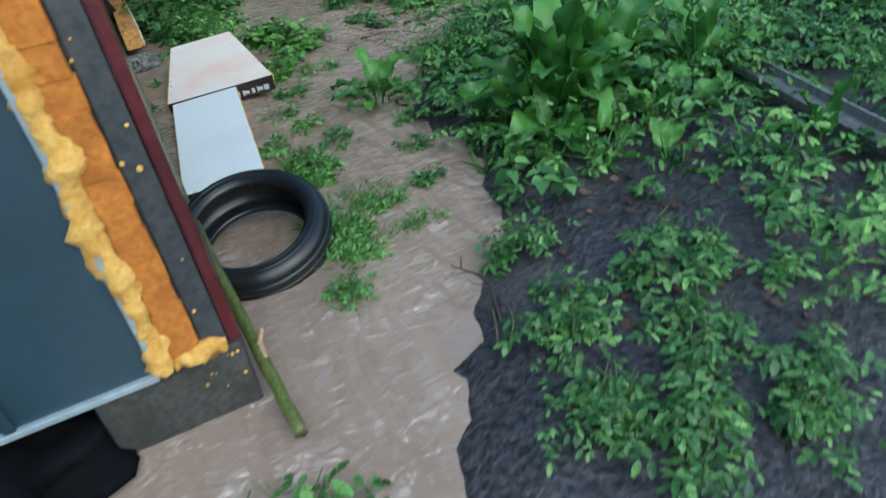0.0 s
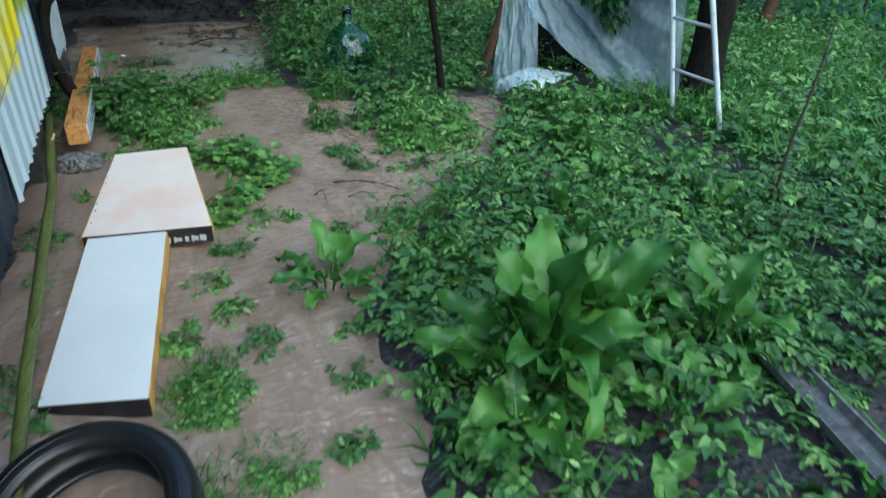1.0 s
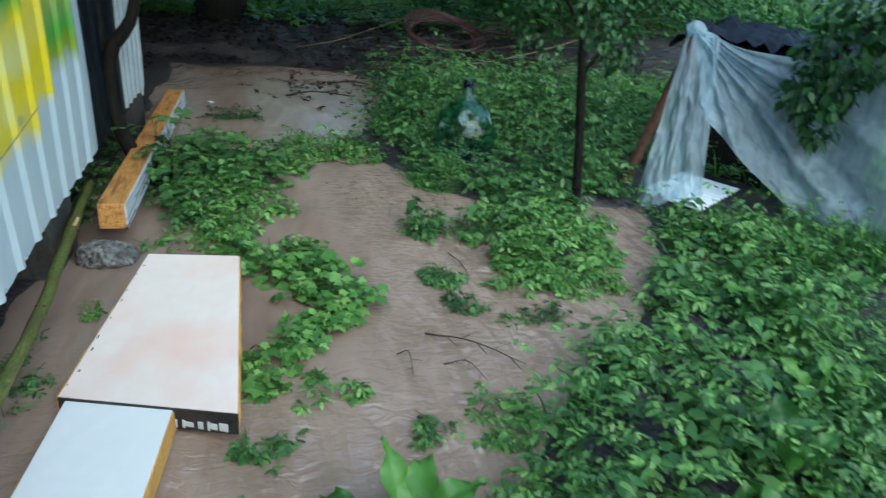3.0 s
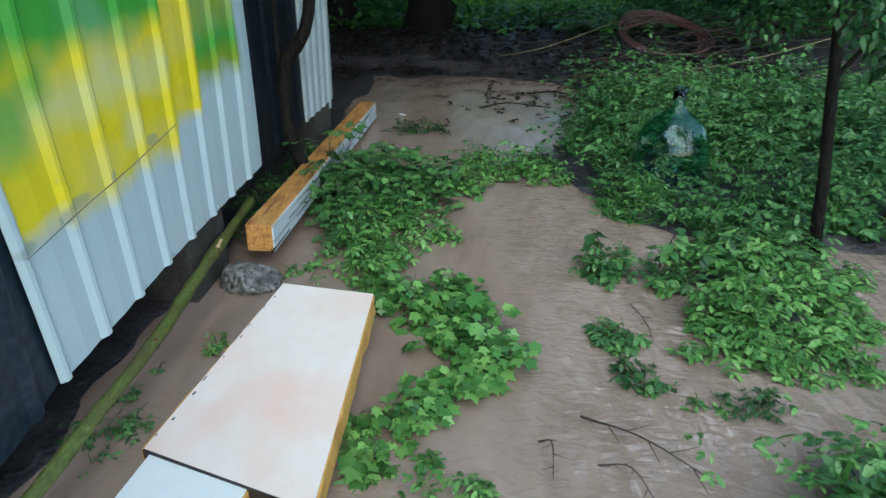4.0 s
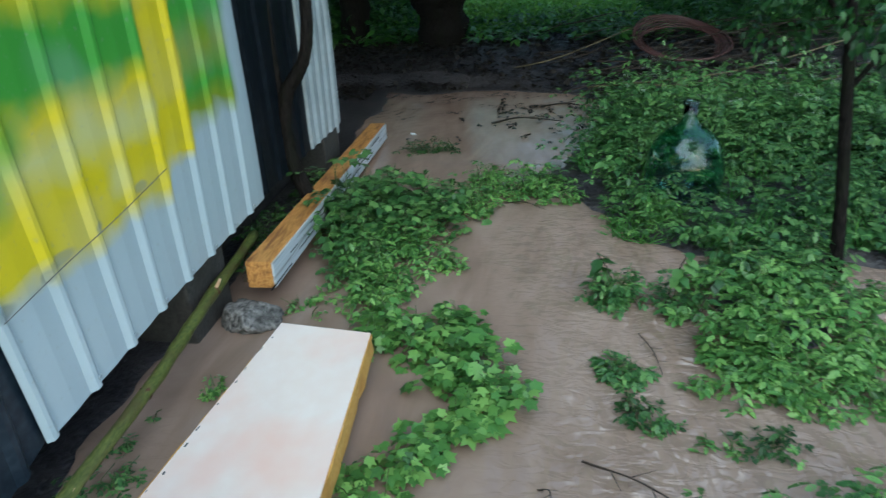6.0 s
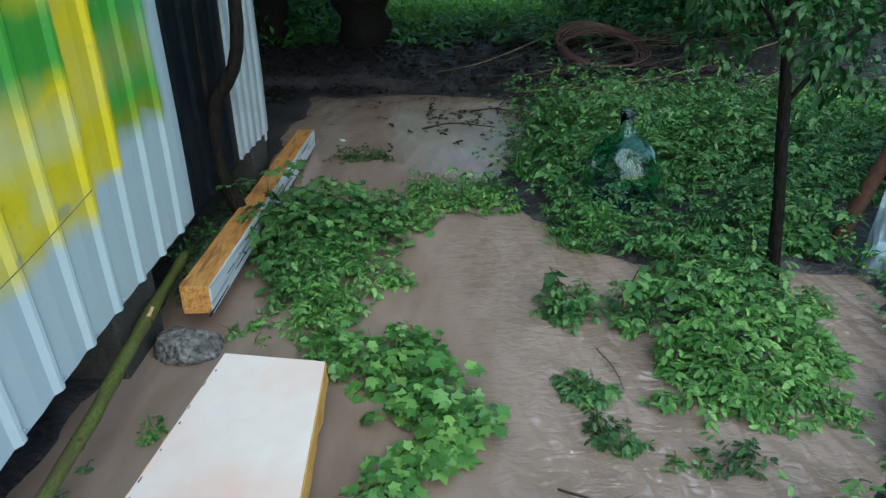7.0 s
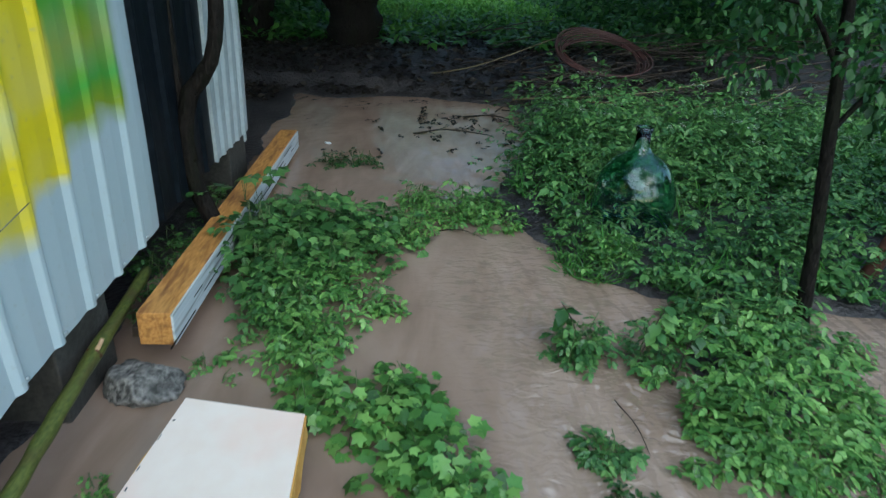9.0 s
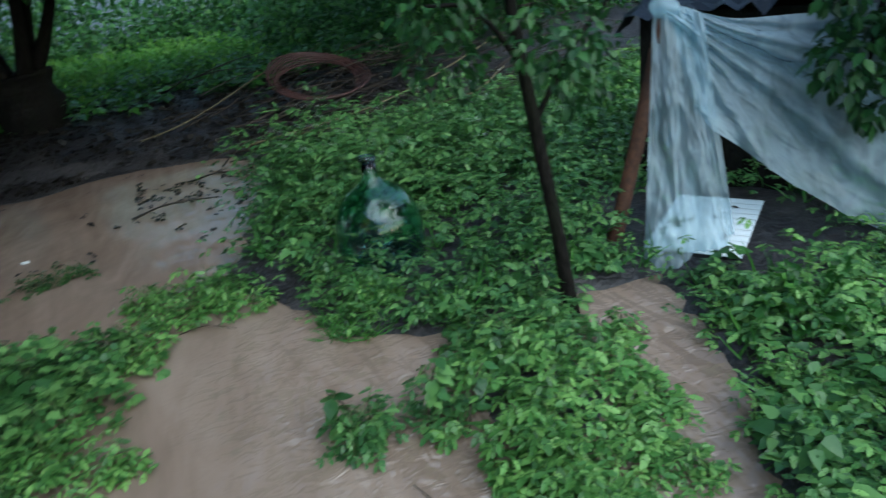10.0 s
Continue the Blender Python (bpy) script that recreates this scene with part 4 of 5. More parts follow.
def draped(top, low, nu, nv, folds, seed, sag=0.0, fan=0.0):
    """A hanging sheet between an upper and a lower line, with folds that run down it and creases."""
    bm = bmesh.new()
    a, b = curve_points(top, nu), curve_points(low, nu)
    rows = []
    for i in range(nu):
        row = []
        u = i / (nu - 1)
        for j in range(nv):
            v = j / (nv - 1)
            p = a[i] * (1 - v) + b[i] * v
            f = math.sin(u * folds + 2.6 * noise.noise(Vector((u * 3, v * 2.2, seed))) * 2 + seed) * 0.026 * (0.25 + v)
            q = Vector((u * 5 + seed, v * 4, seed))
            f += 0.060 * noise.noise(q) + 0.028 * noise.noise(q * 2.3) + 0.009 * (1 - abs(noise.noise(q * 2.6)) * 4) + 0.004 * (1 - abs(noise.noise(q * 5.9)) * 4)
            f += fan * (0.3 + u) * math.sin(15 * math.atan2(v + 0.06, u + 0.10) + 2 * math.sin(u * 4)) + 0.5 * fan * math.sin(37 * math.atan2(v + 0.06, u + 0.10) + 3 * u)
            d = np.array((-0.62, -0.78, 0.0))
            row.append(bm.verts.new(p + d * (f - sag * math.sin(math.pi * v)) + np.array((0, 0, -0.02 * math.sin(u * 9 + seed) * v))))
        rows.append(row)
    for r, s in zip(rows, rows[1:]):
        for j in range(nv - 1):
            bm.faces.new((r[j], s[j], s[j + 1], r[j + 1])).smooth = True
    return bm


tent = thing("plastic_sheet", (4.15, 6.70, 1.30), "large cloudy clear plastic sheet draped from a post over a hutch", "plastic sheet")
at0 = np.array((4.15, 6.70, 1.30))
rel = lambda pts: [tuple(np.array(p) - at0) for p in pts]
part("left_flap", draped(rel([(4.10, 6.74, 1.27), (4.14, 6.70, 1.30), (4.20, 6.64, 1.28), (4.28, 6.58, 1.24)]), rel([(3.80, 6.45, 0.03), (3.90, 6.26, 0.06), (4.06, 6.16, 0.15), (4.20, 6.22, 0.16)]), 70, 70, 9, 0.4, 0.0, 0.010), M["film"], tent)
part("right_flap", draped(rel([(4.14, 6.70, 1.31), (4.42, 6.52, 1.20), (4.78, 6.34, 1.17), (5.05, 5.95, 1.24), (5.12, 5.45, 1.34)]), rel([(4.14, 6.44, 0.78), (4.36, 6.24, 0.50), (4.72, 5.98, 0.20), (4.98, 5.62, 0.06), (5.08, 5.25, 0.02)]), 110, 90, 12, 2.1, 0.05, 0.055), M["film"], tent)
bm = bmesh.new()
bmesh.ops.create_icosphere(bm, subdivisions=3, radius=0.075)
for v in bm.verts:
    v.co *= 1 + 0.30 * noise.noise(v.co * 14)
    v.co.z *= 0.8
for f in bm.faces:
    f.smooth = True
bmesh.ops.translate(bm, verts=bm.verts, vec=(0, 0.01, -0.01))
part("knotted_top", bm, M["film"], tent, "bunched plastic over the post's top")

# ---------- hose and twigs on the far bank ----------
coil = thing("hose_coil", (3.36, 11.45, 0.47), "coil of faded red-brown hose lying on a brush pile", "hose", turn=(18, 5, 0))
for i in range(7):
    r = 0.44 + 0.022 * i
    a0 = i * 0.9
    pts = [((r + 0.012 * math.sin(3 * a + i)) * math.cos(a + a0), (r * 1.02) * math.sin(a + a0), 0.02 * math.sin(2 * a + i * 1.3) + 0.012 * i) for a in np.linspace(0, 2 * math.pi, 20)]
    part("loop", tube(pts, [0.011, 0.011], 70, 7), M["hose"], coil)

# ---------- trees ----------


def tree(name, at, label, stems, leaves=None, mat="bark"):
    """A tapered trunk with limbs; leaves: rows of (centre, radius, count, size) for the crown."""
    e = thing(name, at, label, "tree")
    for i, (pts, radii) in enumerate(stems):
        part("trunk" if i == 0 else "limb", tube(pts, radii, 16 if len(pts) > 2 else 6, 10 if radii[0] > 0.03 else 6, rough=0.25, seed=i), M[mat], e)
    if leaves:
        bases, aheads, sizes = [], [], []
        for c, r, n, s in leaves:
            w = ways(n, -1, 1)
            d = rng.uniform(0.35, 1.0, n)[:, None] ** 0.6
            bases.append(np.array(c) + w * d * np.array(r))
            a = w * 0.5 + rng.normal(0, 0.5, (n, 3)) - (0, 0, 0.75)
            aheads.append(a)
            sizes.append(rng.uniform(0.7, 1.25, n) * s)
        base, ahead = np.concatenate(bases), np.concatenate(aheads)
        up = np.tile((0, 0, 1.0), (len(base), 1)) + rng.normal(0, 0.5, (len(base), 3))
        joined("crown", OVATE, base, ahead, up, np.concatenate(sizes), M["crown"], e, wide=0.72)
    return e


tree("crooked_tree", (0.13, 6.95, 0.0), "crooked dark wet trunk growing between beam and shed", [
    ([(0.16, 0, -0.05), (0.0, 0, 0.16), (-0.115, 0, 0.5), (-0.085, 0, 0.88), (0.06, 0, 1.09), (0.12, 0, 1.42), (0.10, 0.05, 2.2)], [0.065, 0.055, 0.048, 0.042, 0.042, 0.038, 0.03]),
    ([(-0.10, 0, 0.55), (-0.15, 0.04, 1.2), (-0.13, 0.1, 2.3)], [0.036, 0.03, 0.02]),
])
spots = [((0.05, -0.05, 1.15), (0.10, 0.12, 0.22), 60, 0.062)]
for i in range(16):
    a, z = i * 2.4, 1.15 + 0.09 * i
    spots.append(((-0.20 + 0.30 * math.cos(a) - 0.01 * i, 0.30 * math.sin(a), z), (0.20, 0.20, 0.17), 170, 0.052))
tree("young_plum_tree", (3.22, 6.28, 0.05), "slim young fruit tree with dark leaning stem", [
    ([(0.0, 0, -0.05), (-0.06, 0, 0.45), (-0.145, 0, 1.0), (-0.21, 0, 1.5), (-0.30, 0.03, 2.5)], [0.036, 0.032, 0.028, 0.024, 0.015]),
    ([(-0.13, 0, 0.95), (0.05, -0.05, 1.25), (0.25, -0.1, 1.45)], [0.014, 0.010, 0.006]),
    ([(-0.17, 0, 1.2), (-0.4, -0.08, 1.45), (-0.6, -0.1, 1.5)], [0.014, 0.010, 0.006]),
    ([(-0.19, 0, 1.35), (-0.1, 0.25, 1.6), (0.05, 0.4, 1.8)], [0.013, 0.010, 0.006]),
], spots)
spots = []
for c, r, n in (((-0.68, 0.66, 1.02), (0.26, 0.24, 0.20), 260), ((-0.60, 0.60, 1.28), (0.35, 0.30, 0.22), 300), ((-0.62, 0.62, 0.78), (0.13, 0.13, 0.16), 90), ((-0.5, 0.5, 1.55), (0.4, 0.4, 0.2), 260), ((-0.2, -0.1, 1.75), (0.7, 0.6, 0.3), 500), ((0.5, 0.5, 1.9), (0.8, 0.8, 0.4), 500), ((-0.1, 0.9, 2.0), (0.9, 0.8, 0.4), 500)):
    spots.append((c, r, n, 0.085))
tree("old_plum_tree", (5.42, 5.35, 0.0), "old fruit tree with dark trunk and low drooping leafy boughs", [
    ([(0, 0, -0.1), (0.02, 0.02, 0.6), (-0.02, 0.0, 1.3), (0.05, 0.05, 2.4)], [0.20, 0.155, 0.14, 0.11]),
    ([(0, 0, 1.25), (-0.30, 0.3, 1.60), (-0.62, 0.6, 1.35), (-0.66, 0.66, 0.9)], [0.05, 0.035, 0.018, 0.008]),
    ([(0, 0, 1.3), (0.4, 0.3, 1.7), (0.9, 0.6, 2.0)], [0.06, 0.045, 0.02]),
    ([(0, 0, 1.4), (-0.2, 0.5, 1.8), (-0.3, 1.0, 2.1)], [0.06, 0.045, 0.02]),
], spots)
tree("orchard_tree", (8.4, 7.6, 0.0), "leaning brown orchard tree trunk", [([(0, 0, -0.1), (0.15, 0.0, 0.7), (0.42, 0.1, 1.8)], [0.10, 0.08, 0.06])], [((0.4, 0.1, 2.2), (1.3, 1.2, 0.6), 700, 0.11)], "rust")
for at, r, h, seed in (((0.31, 12.75, 0.18), 0.36, 0.80, 0), ((-0.98, 12.9, 0.25), 0.22, 1.1, 4), ((-2.4, 13.2, 0.25), 0.2, 1.2, 8)):
    stems = [([(0, 0, -0.2), (0.02, 0, h * 0.5), (0, 0, h)], [r * 1.05, r * 0.92, r * 1.08])]
    for k in range(6):
        a = seed + k * 1.05
        stems.append(([(r * 0.5 * math.cos(a), r * 0.5 * math.sin(a), h * 0.92), (0.55 * math.cos(a), 0.5 * math.sin(a), h + 0.6), (1.0 * math.cos(a), 0.9 * math.sin(a), h + 1.7)], [0.09, 0.06, 0.03]))
    cr = [((1.0 * math.cos(seed + k * 1.05), 0.9 * math.sin(seed + k * 1.05), h + 1.6), (0.8, 0.8, 0.7), 320, 0.13) for k in range(6)]
    tree("pollard_willow", at, "stout dark pollarded willow trunk with many limbs", stems, cr)

# ---------- woods behind ----------


def thicket(name, blobs, per, size, mat, label, shape=SIMPLE):
    n = len(blobs)
    c = np.repeat(np.array([b[:3] for b in blobs], float), per, 0)
    r = np.repeat(np.array([b[3:6] for b in blobs], float), per, 0)
    w = ways(n * per, -1, 1)
    base = c + w * r * (rng.random(n * per)[:, None] ** 0.45)
    ahead = w + rng.normal(0, 0.6, base.shape) - (0, 0, 0.3)
    up = np.tile((0, -0.3, 1.0), (len(base), 1)) + rng.normal(0, 0.5, base.shape)
    base[:, 2] = np.maximum(base[:, 2], ground_z(base[:, 0], base[:, 1]) + 0.01)
    ob = joined(name, shape, base, ahead, up, rng.uniform(0.6, 1.3, len(base)) * size, M[mat])
    return tagged(ob, label, "undergrowth", kind="stuff")


blobs = [(rng.uniform(-6, 13), rng.uniform(17.5, 21), rng.uniform(0.3, 3.2), 1.2, 0.9, 1.0) for i in range(90)]
for i in range(330):
    x, y = rng.uniform(-5, 13), rng.uniform(12.6, 19)
    if (-0.8 < x < 3.4 and y < 17.4) or (x < 3 and y < 13.2) or (2 < x < 5 and y < 12.9):
        continue
    s = rng.uniform(0.5, 1.2)
    blobs.append((x, y, rng.uniform(0.2, 0.9), s, s, rng.uniform(0.4, 0.9)))
thicket("woodland_undergrowth", blobs, 260, 0.13, "wood_far", "dense dark shrubs at the garden's far end")
# Leaf blobs overhead, out of view, added to keep sky light off the far end.
blobs = [(rng.uniform(-8, 9), rng.uniform(9.9, 17), rng.uniform(2.2, 3.6), 1.3, 1.3, 0.6) for i in range(230)]
blobs = [b for b in blobs if not (-0.6 < b[0] < 4.6 and b[1] > 12.9)]
blobs += [(rng.uniform(-6, 7), rng.uniform(11.2, 14), rng.uniform(1.9, 2.4), 0.9, 0.9, 0.35) for i in range(40)]
blobs += [(rng.uniform(-2.5, 2.0), rng.uniform(8.8, 12), rng.uniform(2.7, 3.5), 1.0, 1.0, 0.4) for i in range(34)]
blobs += [(rng.uniform(-4, 4.5), rng.uniform(9.6, 12.6), rng.uniform(2.5, 3.6), 1.1, 1.1, 0.4) for i in range(45)]
blobs += [(rng.uniform(-4, 1.6), rng.uniform(6.8, 10.5), rng.uniform(3.2, 4.4), 1.1, 1.1, 0.5) for i in range(60)]
thicket("woodland_canopy", blobs, 170, 0.24, "crown", "unseen leafy canopy added overhead to shade the far end")
blobs = [(rng.uniform(8.5, 16), rng.uniform(-2, 14), rng.uniform(0.3, 1.0), 0.9, 0.9, 0.7) for i in range(60)]
thicket("orchard_shrubs", blobs, 200, 0.13, "wood_far", "shrubs at the orchard's edge")
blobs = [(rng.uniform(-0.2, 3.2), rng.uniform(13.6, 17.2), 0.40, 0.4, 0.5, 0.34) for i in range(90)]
thicket("bright_glade_growth", blobs, 200, 0.09, "glade", "growth in a glade between the trunks, coloured light as if lit")
blobs = [(-9 + 0.36 * i, rng.uniform(21.5, 24), rng.uniform(0.5, 4.5), 1.6, 1.0, 1.5) for i in range(80)]
thicket("distant_woods", blobs, 190, 0.28, "wood_far", "distant green woods behind the shrubs")
# brush pile and cut stalks
sticks = bmesh.new()
for i in range(150):
    x, y = rng.uniform(1.6, 6.5), rng.uniform(10.3, 13.0)
    a, l = rng.uniform(-0.6, 0.6), rng.uniform(0.4, 1.5)
    z = float(ground_z(x, y)) + rng.uniform(0.0, 0.30)
    tube([(x, y, z), (x + l * 0.5 * math.cos(a), y + l * 0.5 * math.sin(a), z + rng.uniform(-0.02, 0.14)), (x + l * math.cos(a), y + l * math.sin(a), z + rng.uniform(-0.05, 0.25))], [0.008, 0.006, 0.003], 5, 4, sticks)
solo("brush_pile", sticks, M["twig"], "tangled pile of dark wet cut branches on the bank", "brush pile", kind="stuff")
for pts in ([(1.1, 11.6, 0.15), (1.9, 11.6, 0.30), (2.9, 11.9, 0.62)], [(2.2, 10.3, 0.20), (3.6, 9.9, 0.42), (5.2, 10.4, 0.75)], [(2.7, 10.1, 0.25), (4.2, 9.6, 0.36), (4.9, 9.9, 0.50)]):
    solo("cut_stalk", tube(pts, [0.010, 0.009, 0.006], 14, 6, rough=0.2), M["stick"], "long pale cut stalk lying on the bank", "stalk", "cut stalks")

# ---------- weeds ----------


def on_bank(n, x0, x1, y0, y1):
    return np.stack([rng.uniform(x0, x1, n), rng.uniform(y0, y1, n)], 1)


def field(name, pts, height, count, size, mat, label, shape=TOOTHED, spread=1.0, wide=0.76):
    spots_ = np.column_stack([pts, ground_z(pts[:, 0], pts[:, 1])])
    ob = joined(name, shape, *herb_leaves(spots_, height, spread, count, size), M[mat], wide=wide)
    return tagged(ob, label, "weeds", kind="stuff")


def rank(p):
    """Taller and lower patches, over half a metre or so."""
    x, y = p[:, 0], p[:, 1]
    return 1 + 0.75 * np.sin(x * 6.1 + 2 * np.sin(y * 2.9)) * np.sin(y * 5.3 + x * 1.7) + 0.4 * np.sin(x * 13 + 2 * np.sin(y * 9)) * np.sin(y * 15 + x * 3)


def keep(p, near=True):
    """Where the right bank's weeds may grow."""
    x, y = p[:, 0], p[:, 1]
    s = shore(x, y)
    ok = s > -0.03 + 0.10 * np.sin(y * 7) ** 2
    ok &= np.sin(x * 9.7 + 2.1 * np.sin(y * 4.3)) * np.sin(y * 8.9 + 1.7 * np.sin(x * 5.1)) < 0.48
    ok &= ~((y < 1.75) & (s < 1.15) & (rng.random(len(p)) < 0.9))
    ok &= ~((y < 2.0) & (rng.random(len(p)) < 0.45))
    patchy = np.sin(x * 3.1 + 1) * np.sin(y * 2.7 + x) + 0.4 * np.sin(x * 7.3 + y * 5.1)
    ok &= ~((y < 2.1) & (x < 3.1) & (patchy > 0.25) & (rng.random(len(p)) < 0.9))
    ok &= ~((abs((x - 2.80) * 0.974 + (y - 1.75) * 0.225) < 0.10) & (y < 2.35) & (y > 0.9))
    ok &= ~((x > 3.8) & (x < 5.0) & (y > 5.85) & (y < 7.2) & (abs((x - 4.14) * 0.82 + (y - 6.07) * 0.57 - 0.33) < 0.52))
    ok &= np.hypot(x - 2.62, y - 7.34) > 0.26
    ok &= np.hypot(x - 2.47, y - 7.05) > 0.12
    ok &= ~((x > 4.1) & (x < 5.1) & (y > 3.6) & (y < 5.15) & (rng.random(len(p)) < 0.72))
    ok &= ~((y > 9.9) & (x < 4.4))
    return p[ok]


P = keep(on_bank(4300, 0.6, 5.2, 0.0, 6.4))
field("bank_weeds", P[::2], rng.uniform(0.08, 0.36, len(P[::2])) * rank(P[::2]), 7, 0.040, "herb", "thick fresh green weeds covering the bank")
field("bank_weeds", P[1::2], rng.uniform(0.08, 0.26, len(P[1::2])) * rank(P[1::2]), 6, 0.047, "herb2", "thick deep green weeds covering the bank")
P = keep(on_bank(2000, 2.0, 6.5, 6.4, 10.2))
P = P[(P[:, 0] < 4.4) | (P[:, 1] > 6.8)]
field("garden_weeds", P[::2], rng.uniform(0.12, 0.58, len(P[::2])) * rank(P[::2]), 7, 0.043, "herb2", "rank green weeds round the carboy and the trees")
field("garden_weeds", P[1::2], rng.uniform(0.10, 0.34, len(P[1::2])) * rank(P[1::2]), 7, 0.036, "herb2", "rank green weeds round the carboy and the trees")
P = keep(on_bank(260, 2.3, 4.4, 7.9, 9.9))
field("tall_weeds", P, rng.uniform(0.45, 0.80, len(P)), 9, 0.055, "herb2", "tall leafy weeds in front of the brush pile", spread=0.6)
P = on_bank(3800, 5.0, 9.5, -1.5, 10.5)
P = P[(P[:, 0] > 6.0) | (P[:, 1] < 5.5) | (P[:, 1] > 8.0)]
field("orchard_weeds", P, rng.uniform(0.12, 0.35, len(P)), 6, 0.085, "herb", "green weeds and grass under the orchard trees", SIMPLE)
P = np.concatenate([on_bank(2600, 9, 18, -4, 14), on_bank(1500, -4, 12, 12.5, 19)])
field("far_weeds", P, rng.uniform(0.15, 0.40, len(P)), 5, 0.14, "grass", "far green weeds and grass", SIMPLE)
P = on_bank(2600, 4.8, 9.0, 1.0, 9.5)
P = P[(P[:, 0] > 6.0) | (P[:, 1] < 5.5) | (P[:, 1] > 8.0)]
s3 = np.column_stack([P, ground_z(P[:, 0], P[:, 1])])
b = np.repeat(s3, 9, 0) + np.concatenate([rng.normal(0, 0.03, (len(s3) * 9, 2)), np.zeros((len(s3) * 9, 1))], 1)
tagged(joined("orchard_grass", BLADE, b, ways(len(b), 0.55, 0.98), ways(len(b), -0.2, 0.3), rng.uniform(0.15, 0.32, len(b)), M["grass"]), "grass tufts among the orchard weeds", "grass", kind="stuff")

P = keep(on_bank(420, 1.5, 5.2, 1.4, 9.6))
field("broad_weeds", P, rng.uniform(0.16, 0.36, len(P)), 5, 0.082, "herb2", "broader-leaved deep green weeds among the rest", TRILOBE, wide=0.9)
P = keep(on_bank(480, 1.4, 5.2, 1.2, 9.8))
s3 = np.column_stack([P, ground_z(P[:, 0], P[:, 1])])
b = np.repeat(s3, 8, 0) + np.concatenate([rng.normal(0, 0.025, (len(s3) * 8, 2)), np.zeros((len(s3) * 8, 1))], 1)
tagged(joined("bank_grass", BLADE, b, ways(len(b), 0.6, 0.98), ways(len(b), -0.2, 0.3), rng.uniform(0.12, 0.27, len(b)), M["grass"]), "thin grass blades among the weeds of the bank", "grass", kind="stuff")

